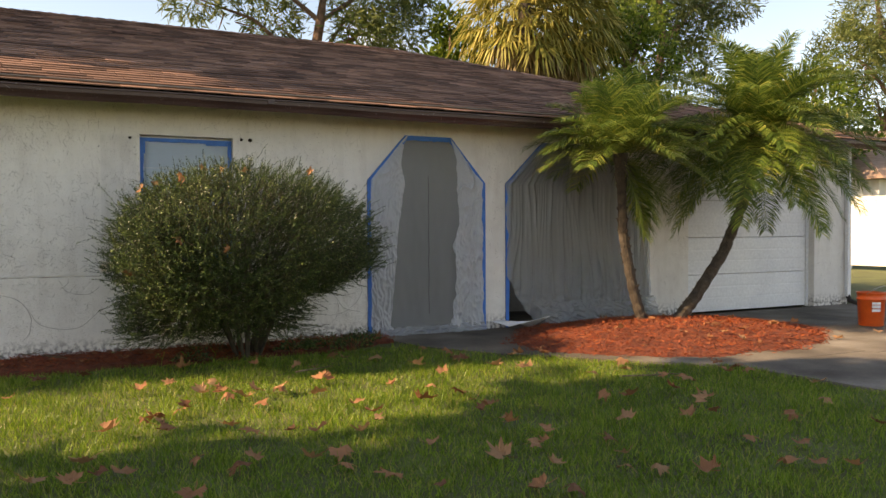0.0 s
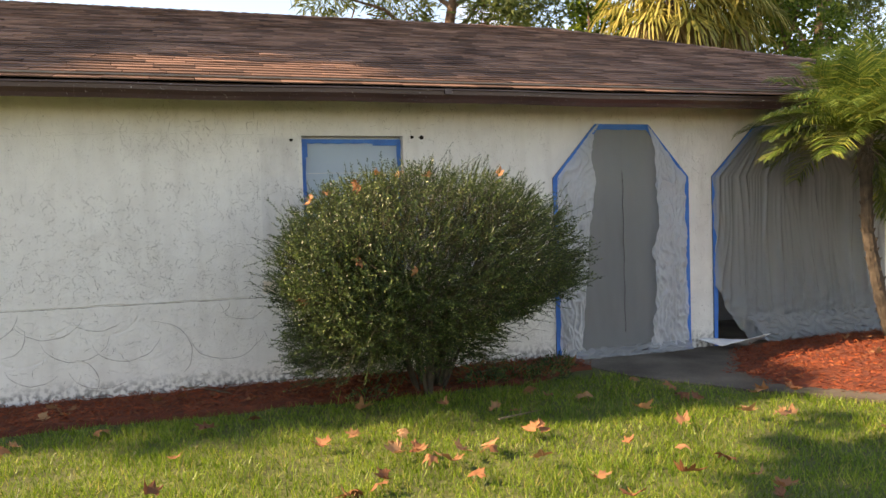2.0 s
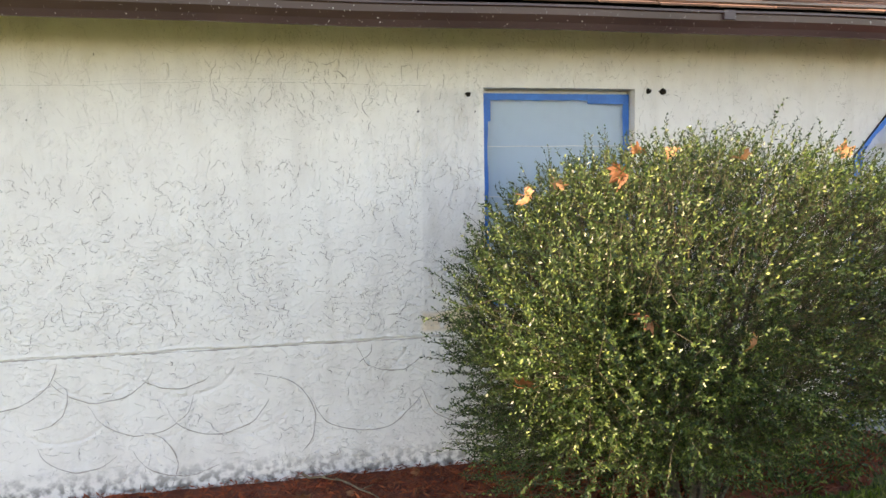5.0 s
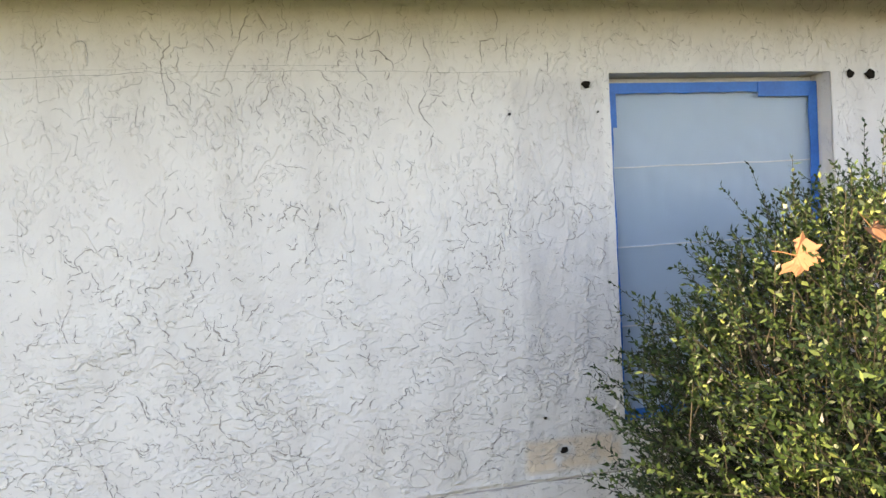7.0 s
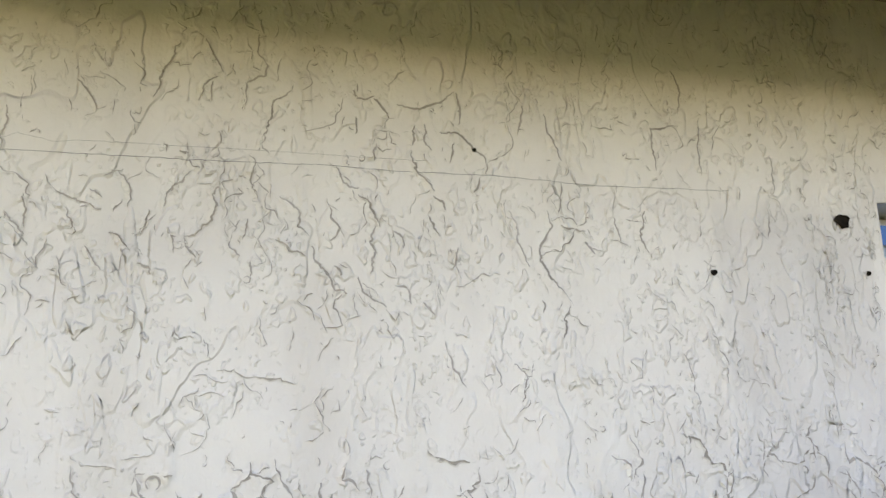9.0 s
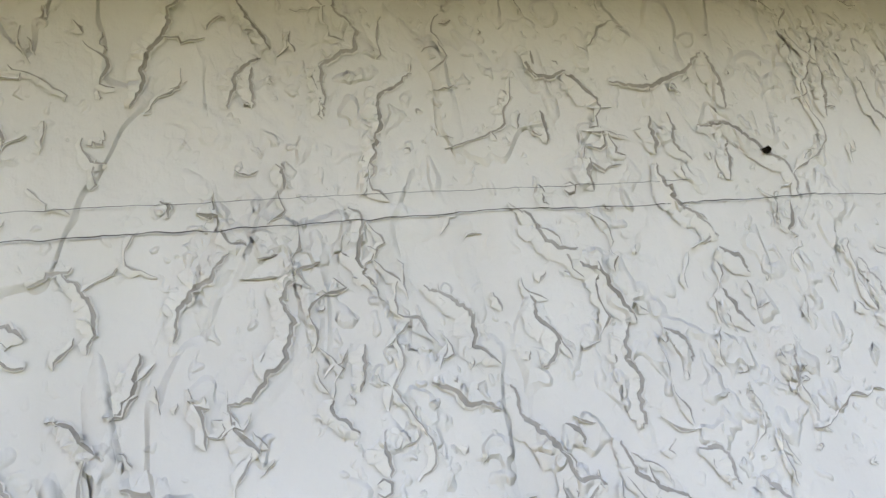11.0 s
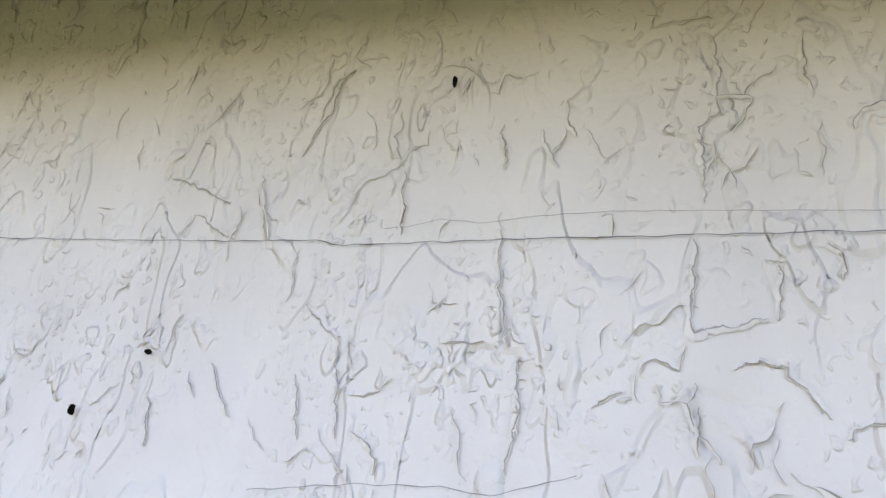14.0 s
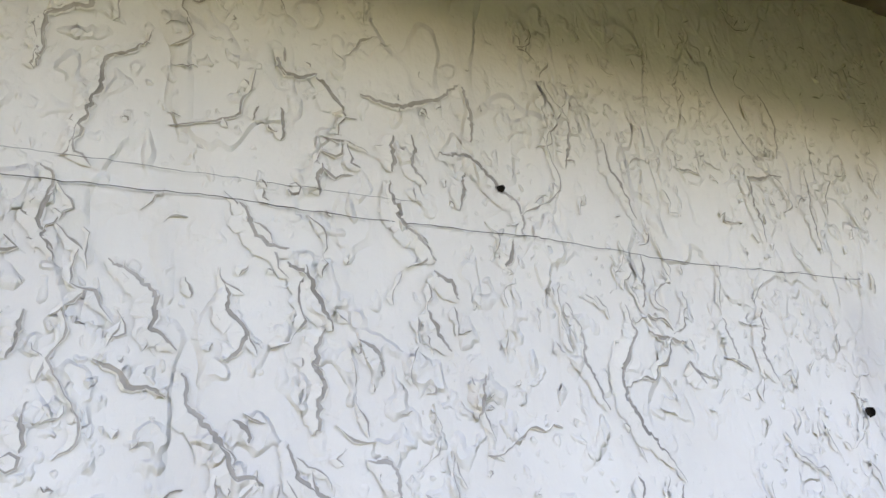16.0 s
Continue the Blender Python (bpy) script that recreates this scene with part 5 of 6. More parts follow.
def window():
    w = tagged(new("window_1"), "white awning window masked with plastic film and blue tape", "window", kind="structure")
    x0, x1, z0, z1 = WIN
    y = 0.085
    box("sill", x0 + 0.002, x1 - 0.002, 0.006, 0.19, z0 - 0.002, z0 + 0.028, STUCCO, w, "painted sill", 0.004)
    zb = z0 + 0.03
    for a, b, c, d in ((x0 + 0.002, x0 + 0.042, zb, z1 - 0.002), (x1 - 0.042, x1 - 0.002, zb, z1 - 0.002), (x0 + 0.042, x1 - 0.042, z1 - 0.042, z1 - 0.002), (x0 + 0.042, x1 - 0.042, zb, zb + 0.04)):
        box("frame", a, b, y + 0.006, y + 0.06, c, d, WHITEFRAME, w, bevel=0.003)
    n = 4
    hgt = (z1 - 0.044 - zb - 0.04) / n
    for k in range(n):
        c = zb + 0.04 + k * hgt
        p = box("pane", x0 + 0.044, x1 - 0.044, y + 0.03, y + 0.036, c + 0.02, c + hgt - 0.004, GLASS, w)
        box("rail", x0 + 0.044, x1 - 0.044, y + 0.004, y + 0.045, c + 0.002, c + 0.014, WHITEFRAME, w, bevel=0.003)
        for q in range(9):
            zc = c + 0.035 + q * (hgt - 0.05) / 9
            box("blind_slat", x0 + 0.05, x1 - 0.05, y + 0.05, y + 0.058, zc, zc + 0.022, WHITEFRAME, w)
    for k in range(1, n):
        bm = bmesh.new()
        zc = zb + 0.04 + k * hgt + 0.010
        add_tube(bm, [(x0 + 0.03 + (x1 - x0 - 0.06) * q / 8, y - 0.013 - 0.001 * math.sin(q * 1.7 + k), zc + 0.0015 * math.sin(q * 2.3 + k)) for q in range(9)], 0.0026, 5)
        part("film_crease", bm, WHITEFRAME, w, "pale crease of film over a rail")
    nu, nz = 60, 80
    u, z = np.meshgrid(np.linspace(x0 + 0.012, x1 - 0.012, nu), np.linspace(zb + 0.004, z1 - 0.02, nz))
    yy = y - 0.006 - 0.004 * np.abs(field(u * 12, z * 7, 111)) - 0.003 * np.abs(field(u * 5 + z * 9, z * 3, 112))
    i = np.arange(nu * nz).reshape(nz, nu)
    f = np.stack([i[:-1, :-1], i[:-1, 1:], i[1:, 1:], i[1:, :-1]], -1).reshape(-1, 4)
    arrays("film", np.stack([u, yy, z], -1).reshape(-1, 3), f, FILMWIN, w, "clear masking film", smooth=True)
    tape_round(w, [(x0 + 0.004, zb), (x0 + 0.004, z1 - 0.022), (x1 - 0.005, z1 - 0.022), (x1 - 0.005, zb), (x0 + 0.004, zb)], 0.036, y - 0.022)
    box("tape_tab", x1 - 0.25, x1 - 0.04, y - 0.026, y - 0.023, z1 - 0.075, z1 - 0.024, TAPE, w, "blue masking tape")
    box("tape_tab", x0 + 0.006, x0 + 0.055, y - 0.026, y - 0.023, z1 - 0.17, z1 - 0.05, TAPE, w, "blue masking tape")
    return w


window()


def garage_door():
    g = tagged(new("door_2"), "white sectional garage door with ribbed panels", "garage door", kind="structure")
    x0, x1, zt = GAR
    n = 4
    h = (zt - 0.02) / n
    for k in range(n):
        z0 = 0.015 + k * h
        sec = box("section", x0 + 0.004, x1 - 0.004, 0.12, 0.16, z0, z0 + h - 0.006, GARAGE, g, bevel=0.006)
        for q in range(3):
            zc = z0 + 0.05 + q * (h - 0.06) / 3
            box("rib", x0 + 0.03, x1 - 0.03, 0.114, 0.122, zc, zc + (h - 0.06) / 3 - 0.022, GARAGE, g, bevel=0.003)
    box("rubber_seal", x0 + 0.004, x1 - 0.004, 0.115, 0.165, 0.006, 0.016, BLACK, g, "black rubber seal")
    box("stop_trim", x1 - 0.05, x1 - 0.001, 0.09, 0.118, 0.006, zt, GARAGE, g)
    box("stop_trim", x0 + 0.001, x0 + 0.05, 0.09, 0.118, 0.006, zt, GARAGE, g)
    return g


garage_door()


def anchor_hole(x, z, w, h, seed):
    """A ragged hole where a shutter was fixed: a dark cup with a rim of crumbled plaster."""
    rnd = random.Random(seed)
    bm = bmesh.new()
    rings = []
    n = 14
    jit = [rnd.uniform(0.75, 1.2) for _ in range(n)]
    for s, y in ((1.25, -0.010), (1.0, -0.0135), (0.85, -0.0105)):
        rings.append([bm.verts.new((x + w * s * jit[k] * math.cos(2 * math.pi * k / n), y, z + h * s * jit[k] * math.sin(2 * math.pi * k / n))) for k in range(n)])
    for u, v in zip(rings, rings[1:]):
        for k in range(n):
            bm.faces.new((u[k], u[(k + 1) % n], v[(k + 1) % n], v[k]))
    bm.faces.new(rings[-1])
    part("anchor_hole", bm, BLACK, wall_front, "ragged dark hole left by a removed shutter")


anchor_hole(-0.084, 1.997, 0.013, 0.010, 1)
anchor_hole(0.933, 2.023, 0.012, 0.013, 2)
anchor_hole(1.017, 2.022, 0.019, 0.014, 3)
anchor_hole(-0.348, 1.908, 0.0045, 0.0045, 4)
anchor_hole(-0.047, 1.909, 0.003, 0.003, 5)
anchor_hole(-1.891, 2.167, 0.0012, 0.0045, 6)
anchor_hole(-2.197, 1.860, 0.0024, 0.0045, 7)
anchor_hole(-2.131, 1.917, 0.0025, 0.002, 8)
anchor_hole(-0.729, 2.081, 0.0026, 0.0022, 9)
anchor_hole(-0.28, 0.94, 0.005, 0.004, 10)
anchor_hole(-0.221, 0.828, 0.011, 0.009, 11)

# downspout at the garage corner
ds = thing("downspout", (9.80, -0.05, 0.0), "white downspout at the garage corner", "downspout")
bm = bmesh.new()
add_box(bm, -0.035, 0.035, -0.03, 0.03, 0.12, 2.30, 0.008)
part("pipe", bm, GARAGE, ds)
bm = bmesh.new()
add_tube(bm, [(0, 0, 0.14), (0, -0.04, 0.06), (0.02, -0.16, 0.03)], [0.035, 0.035, 0.03], 8)
part("shoe", bm, DECK, ds)


# ---- loose things ----
def bucket(x, y):
    b = thing("bucket", (x, y, 0.006), "orange plastic bucket with a white mark on the driveway", "bucket")
    bm = bmesh.new()
    n = 28
    prof = [(0.0, 0.0), (0.128, 0.0), (0.132, 0.008), (0.146, 0.30), (0.154, 0.302), (0.154, 0.315), (0.147, 0.317), (0.150, 0.372), (0.157, 0.374), (0.157, 0.386), (0.146, 0.386), (0.142, 0.30), (0.126, 0.012), (0.0, 0.012)]
    rings = [[bm.verts.new((r * math.cos(2 * math.pi * k / n), r * math.sin(2 * math.pi * k / n), z)) for k in range(n)] for r, z in prof[1:-1]]
    for u, v in zip(rings, rings[1:]):
        for k in range(n):
            bm.faces.new((u[k], u[(k + 1) % n], v[(k + 1) % n], v[k]))
    bm.faces.new(rings[0][::-1])
    bm.faces.new(rings[-1])
    part("pail", bm, BUCKET, b, smooth=True)
    bm = bmesh.new()
    add_tube(bm, [(0.158 * math.cos(t), -0.02 + 0.158 * math.sin(t) * 0.9, 0.345 - 0.12 * math.sin(t)) for t in np.linspace(3.3, 6.1, 14)], 0.003, 6)
    part("bail_handle", bm, METAL, b, "thin wire handle")
    # the maker's mark as a plain white square
    for z0, z1 in ((0.17, 0.20), (0.21, 0.245), (0.252, 0.28)):
        bm = bmesh.new()
        q = []
        for k in range(7):
            t = radians(218 + k * 6)
            q.append([bm.verts.new(((0.1385 + 0.0467 * (z - 0.008) + 0.003) * math.cos(t), (0.1385 + 0.0467 * (z - 0.008) + 0.003) * math.sin(t), z)) for z in (z0, z1)])
        for u, v in zip(q, q[1:]):
            bm.faces.new((u[0], v[0], v[1], u[1]))
        part("mark", bm, WHITEPLASTIC, b, "white printed mark")
    return b


bucket(7.72, -1.88)


def folded_sheet():
    nu, nv = 16, 8
    u, v = np.meshgrid(np.linspace(0, 1, nu), np.linspace(0, 1, nv))
    x = 3.72 + 0.46 * u + 0.10 * v
    y = -0.05 - 0.22 * v - 0.12 * u
    z = 0.05 + 0.05 * np.sin(u * 3 + 1) * (1 - v) + 0.10 * u * v + 0.01 * field(u * 4, v * 4, 121)
    i = np.arange(nu * nv).reshape(nv, nu)
    f = np.stack([i[:-1, :-1], i[:-1, 1:], i[1:, 1:], i[1:, :-1]], -1).reshape(-1, 4)
    ob = arrays("folded_paper", np.stack([x, y, z], -1).reshape(-1, 3), f, WHITEPLASTIC, smooth=True)
    so = ob.modifiers.new("thick", "SOLIDIFY")
    so.thickness = 0.006
    return tagged(ob, "crumpled white masking paper lying at the pillar foot", "paper")


folded_sheet()


# ---- fallen leaves ----
def leaf_mesh(seed):
    rnd = random.Random(seed)
    bm = bmesh.new()
    lobes = [(-130, 0.55), (-97, 0.72), (-78, 0.60), (-52, 0.90), (-27, 0.66), (0, 1.0), (27, 0.68), (52, 0.92), (78, 0.60), (97, 0.74), (130, 0.52)]
    out = []
    for a, r in lobes:
        a = radians(a + rnd.uniform(-6, 6))
        r *= 0.075 * rnd.uniform(0.88, 1.12)
        out += [(a - 0.15, r * 0.80), (a, r), (a + 0.15, r * 0.78)] if r > 0.046 else [(a, r)]
    cup, tw = rnd.uniform(2.0, 10.0), rnd.uniform(-7, 7)

    def zz(x, y):
        return cup * (x * x + 0.6 * y * y) + tw * x * y + 0.006 * math.sin(x * 90 + seed)

    mid = [bm.verts.new((0.45 * r * math.sin(a), 0.45 * r * math.cos(a), zz(0.45 * r * math.sin(a), 0.45 * r * math.cos(a)))) for a, r in out]
    rim = [bm.verts.new((r * math.sin(a), r * math.cos(a), zz(r * math.sin(a), r * math.cos(a)))) for a, r in out]
    c = bm.verts.new((0, -0.004, 0))
    for k in range(len(out) - 1):
        bm.faces.new((c, mid[k + 1], mid[k]))
        bm.faces.new((mid[k], mid[k + 1], rim[k + 1], rim[k]))
    add_tube(bm, [(0, -0.004, 0.0), (0.004, -0.035, 0.006), (0.012, -0.06, 0.014)], [0.0016, 0.0014, 0.001], 4)
    me = bpy.data.meshes.new("fallen_leaf")
    bm.to_mesh(me)
    bm.free()
    me.materials.append(DRYLEAF)
    return me


LEAVES = [leaf_mesh(s) for s in range(12)]


def drop_leaf(x, y, z, rnd, group, where, tilt=26, size=1.0):
    ob = new("fallen_leaf", rnd.choice(LEAVES))
    s = size * rnd.uniform(0.75, 1.25)
    ob.matrix_basis = pose(x, y, z, rnd.uniform(-tilt, tilt) + (180 if rnd.random() < 0.35 else 0), rnd.uniform(-tilt, tilt), rnd.uniform(0, 360)) @ Matrix.Scale(s, 4)
    return tagged(ob, f"dry orange-brown sycamore leaf {where}", "leaf", group)


def scatter_leaves():
    rnd = random.Random(17)
    for x, y in LAWN_LEAVES:
        z = 0.19 if mound(np.array(x), np.array(y)) > 0.05 else 0.05
        drop_leaf(x, y, z, rnd, "fallen leaves on the lawn", "lying on the grass", size=1.1)
    k = 0
    while k < 170:
        x, y = rnd.uniform(-4.5, 4.6), rnd.uniform(-6.8, -0.9)
        if x > float(edge_walk(y)) - 0.1:
            continue
        drop_leaf(x, y, 0.045 + rnd.uniform(0, 0.015), rnd, "fallen leaves on the lawn", "lying on the grass")
        k += 1
    for k in range(26):
        x, y = rnd.uniform(-3.2, 2.2), rnd.uniform(-0.75, -0.1)
        drop_leaf(x, y, 0.065, rnd, "fallen leaves on the mulch", "lying on red mulch", size=0.9)
    for k in range(22):
        a, r = rnd.uniform(0, 6.28), rnd.uniform(0.2, 0.95)
        x, y = 5.2 + 1.75 * r * math.cos(a), -1.4 + 1.25 * r * math.sin(a)
        drop_leaf(x, y, 0.035 + max(0, float(mound(np.array(x), np.array(y)))), rnd, "fallen leaves on the mulch", "lying on red mulch", size=0.9)
    for k in range(16):
        drop_leaf(rnd.uniform(6.0, 9.5), rnd.uniform(-5, -0.6), 0.024, rnd, "fallen leaves on the driveway", "lying on concrete", 8, 0.85)
    for x, y, z in BUSH_LEAVES:
        d = np.array([(x - 0.8) / 1.12, (y + 0.95) / 0.78, (z - 0.96) / 0.68])
        k = 1.06 * (np.abs(d) ** 2.326).sum() ** (-1 / 2.326)
        x, y, z = 0.8 + d[0] * k * 1.12, -0.95 + d[1] * k * 0.78, 0.96 + d[2] * k * 0.68
        drop_leaf(x, y, z, rnd, "dry leaves caught in the bush", "caught in the bush", 60, 0.85)


# ---- twigs and low weeds in the bed ----
def stick(x, y, z, ang, length, lean, seed):
    rnd = random.Random(seed)
    bm = bmesh.new()
    pts = [Vector((t * length, rnd.uniform(-0.012, 0.012), lean * t * length + rnd.uniform(-0.004, 0.004))) for t in (0, 0.25, 0.5, 0.75, 1.0)]
    add_tube(bm, pts, [0.007, 0.006, 0.005, 0.004, 0.002], 6)
    add_tube(bm, [pts[2], pts[2] + Vector((0.05, 0.04, 0.03))], [0.004, 0.0015], 5)
    ob = part("fallen_stick", bm, TWIG)
    ob.matrix_basis = pose(x, y, z, 0, 0, ang)
    tagged(ob, "thin dry brown stick lying in the mulch", "stick", "sticks in the bed")


stick(-0.82, -0.12, 0.06, -62, 0.42, 0.02, 1)
stick(-1.0, -0.05, 0.07, -50, 0.3, 0.12, 2)
stick(0.9, -1.9, 0.05, 15, 0.35, 0.02, 3)
stick(3.0, -3.2, 0.05, -20, 0.5, 0.0, 4)
stick(1.3, -0.5, 0.06, 30, 0.4, 0.02, 5)


def weed_clump(x, y, n, spread, seed):
    rng = np.random.default_rng(seed)
    a, r = rng.uniform(0, 6.28, n), spread * np.sqrt(rng.random(n))
    at = np.stack([r * np.cos(a), 0.6 * r * np.sin(a), rng.uniform(0.0, 0.16, n) * (1 - r / spread)], -1)
    al = unit(np.stack([np.cos(a), np.sin(a), rng.uniform(0.3, 1.6, n)], -1) + rng.normal(size=(n, 3)) * 0.3)
    ac = unit(np.cross(al, rng.normal(size=(n, 3))))
    v, f = cards(at, al, ac, rng.uniform(0.02, 0.05, n), rng.uniform(0.006, 0.013, n))
    ob = arrays("weed_clump", v, f, BUSHLEAF)
    ob.matrix_basis = Matrix.Translation((x, y, 0.045))
    tagged(ob, "low green weeds growing through the mulch", "weed", "weeds in the bed")


for k, (wx, wy, wn_, ws) in enumerate(((1.55, -0.62, 420, 0.24), (1.95, -0.5, 360, 0.22), (1.25, -0.75, 300, 0.2), (2.12, -0.28, 160, 0.14), (1.75, -0.85, 260, 0.2), (0.3, -0.9, 160, 0.16))):
    weed_clump(wx, wy, wn_, ws, 90 + k)


# ---- grass and mulch ----
def grass():
    rng = np.random.default_rng(41)
    n = 330000
    # thicker towards the camera's side of the lawn
    y = -0.75 - 6.6 * rng.random(n) ** 0.9
    x = rng.uniform(-4.8, 6.0, n) - 0.12 * (y + 3)
    keep = (x < edge_walk(y) + 0.03 * field(x * 7, y * 7, 131)) & ~(in_bed(x, y + 0.02 + 0.03 * field(x * 9, y * 9, 132)))
    bare = field(x * 1.3, y * 1.3, 133) + 0.5 * field(x * 5, y * 5, 134)
    keep &= rng.random(n) < np.clip(0.95 + 0.6 * bare, 0.25, 1)
    x, y = x[keep], y[keep]
    n = len(x)
    at = np.stack([x, y, lawn_z(x, y) - 0.014], -1)
    h = rng.uniform(0.025, 0.07, n) * (1 + 0.5 * field(x * 2.2, y * 2.2, 135))
    lean = unit(np.stack([rng.normal(size=n) * 0.6, rng.normal(size=n) * 0.6, np.ones(n)], -1))
    az = rng.uniform(0, 6.28, n)
    w = np.stack([np.cos(az), np.sin(az), np.zeros(n)], -1) * rng.uniform(0.0022, 0.0042, n)[:, None]
    v = np.stack([at - w, at + w, at + lean * h[:, None]], 1).reshape(-1, 3)
    g = arrays("grass", v, np.arange(n * 3).reshape(-1, 3), GRASS)
    tagged(g, "green lawn grass with thin patches", "grass", kind="stuff")
    # a few taller weeds at the bed's edge
    for k, (wx, wy) in enumerate(((0.22, -1.05), (0.46, -1.02), (0.02, -1.12), (1.5, -0.95))):
        rnd = np.random.default_rng(50 + k)
        bm = bmesh.new()
        add_tube(bm, [(0, 0, 0), (0.01, 0, 0.10), (0.03, 0.0, 0.16)], [0.0022, 0.002, 0.0012], 4)
        add_tube(bm, [(0.01, 0, 0.10), (-0.03, 0.01, 0.16)], [0.002, 0.001], 4)
        for q in range(5):
            a = rnd.uniform(0, 6.28)
            add_tube(bm, [(0, 0, 0.01), (0.03 * math.cos(a), 0.03 * math.sin(a), 0.05), (0.07 * math.cos(a), 0.07 * math.sin(a), 0.06)], [0.003, 0.003, 0.0005], 4)
        ob = part("weed", bm, GRASS)
        ob.matrix_basis = Matrix.Translation((wx, wy, float(lawn_z(np.array(wx), np.array(wy))) - 0.01))
        tagged(ob, "small pale seedling weed at the bed's edge", "weed", "weeds along the bed")


def mulch_chips():
    rng = np.random.default_rng(43)
    for name, n, lab in (("mulch_chips", 26000, "loose red mulch shreds along the wall"), ("mulch_chips", 30000, "loose red mulch shreds round the palms")):
        if "wall" in lab:
            x, y = rng.uniform(-5.5, 2.35, n), rng.uniform(-1.05, -0.01, n)
            keep = in_bed(x, y)
            z = np.full(n, 0.045)
        else:
            x, y = rng.uniform(3.1, 7.3, n), rng.uniform(-3.0, -0.05, n)
            z = mound(x, y) + 0.012
            keep = z > 0.005 + 0.02 * field(x * 6, y * 6, 141)
        x, y, z = x[keep], y[keep], z[keep]
        n = len(x)
        z = z + 0.012 * field(x * 3, y * 3, 76) + rng.uniform(-0.004, 0.014, n)
        az = rng.uniform(0, 6.28, n)
        al = unit(np.stack([np.cos(az), np.sin(az), rng.normal(size=n) * 0.28], -1))
        ac = unit(np.cross(al, np.stack([rng.normal(size=n) * 0.5, rng.normal(size=n) * 0.5, np.ones(n)], -1)))
        v, f = cards(np.stack([x, y, z], -1), al, ac, rng.uniform(0.02, 0.07, n), rng.uniform(0.004, 0.010, n), 0.5)
        tagged(arrays(name, v, f, MULCH), lab, "mulch", kind="stuff")


# ---- trees behind the house ----
def crown_cards(blobs, count, size, rng, droop=0.0, width=0.5):
    pts, outs = [], []
    vol = np.array([b[3] ** 2 for b in blobs])
    for (bx, by, bz, br), k in zip(blobs, np.maximum(8, (count * vol / vol.sum()).astype(int))):
        u = unit(rng.normal(size=(k, 3)))
        r = br * rng.uniform(0.35, 1.0, k) ** 0.6 * (1 + 0.35 * field(np.arctan2(u[:, 1], u[:, 0]) * 3 + bx, u[:, 2] * 3 + by, 151))
        pts.append(np.array([bx, by, bz]) + u * r[:, None] * np.array([1, 1, 0.8]))
        outs.append(u)
    p, u = np.concatenate(pts), np.concatenate(outs)
    n = len(p)
    al = unit(u * 0.6 + rng.normal(size=(n, 3)) * 0.7 + np.array([0, 0, -droop]))
    ac = unit(np.cross(al, rng.normal(size=(n, 3))))
    ln = rng.uniform(0.6, 1.3, n) * size
    return cards(p, al, ac, ln, ln * width)


def tree(name, at, height, girth, blobs, count, size, leafmat, barkmat, label, seed, droop=0.0, width=0.5, bend=0.3):
    rng = np.random.default_rng(seed)
    t = thing(name, at, label, "tree")
    pts = [Vector((bend * math.sin(k * 0.9 + seed), bend * math.cos(k * 1.3 + seed) - bend, height * k / 8 - 0.1)) for k in range(9)]
    bm = bmesh.new()
    add_tube(bm, pts, [girth * (1 - 0.75 * k / 8) for k in range(9)], 10)
    part("trunk", bm, barkmat, t)
    for bx, by, bz, br in blobs:
        k = min(8, max(2, int(8 * (bz - 0.35 * br - 0.6) / height)))
        a = pts[k]
        e = Vector((bx, by, bz))
        mid = a.lerp(e, 0.5) + Vector((0, 0, 0.12 * (e - a).length))
        bm = bmesh.new()
        add_tube(bm, [a, mid, e], [girth * 0.32, girth * 0.2, girth * 0.06], 6)
        for q in range(4):
            d = Vector(rng.normal(size=3)).normalized() * br * 0.8
            s = a.lerp(e, 0.55 + 0.1 * q)
            add_tube(bm, [s + Vector((0, 0, 0.06)), s + d * 0.6, s + d + Vector((0, 0, 0.2))], [girth * 0.1, girth * 0.06, girth * 0.02], 5)
        part("limb", bm, barkmat, t)
    v, f = crown_cards(blobs, count, size, rng, droop, width)
    arrays("crown", v, f, leafmat, t)
    return t


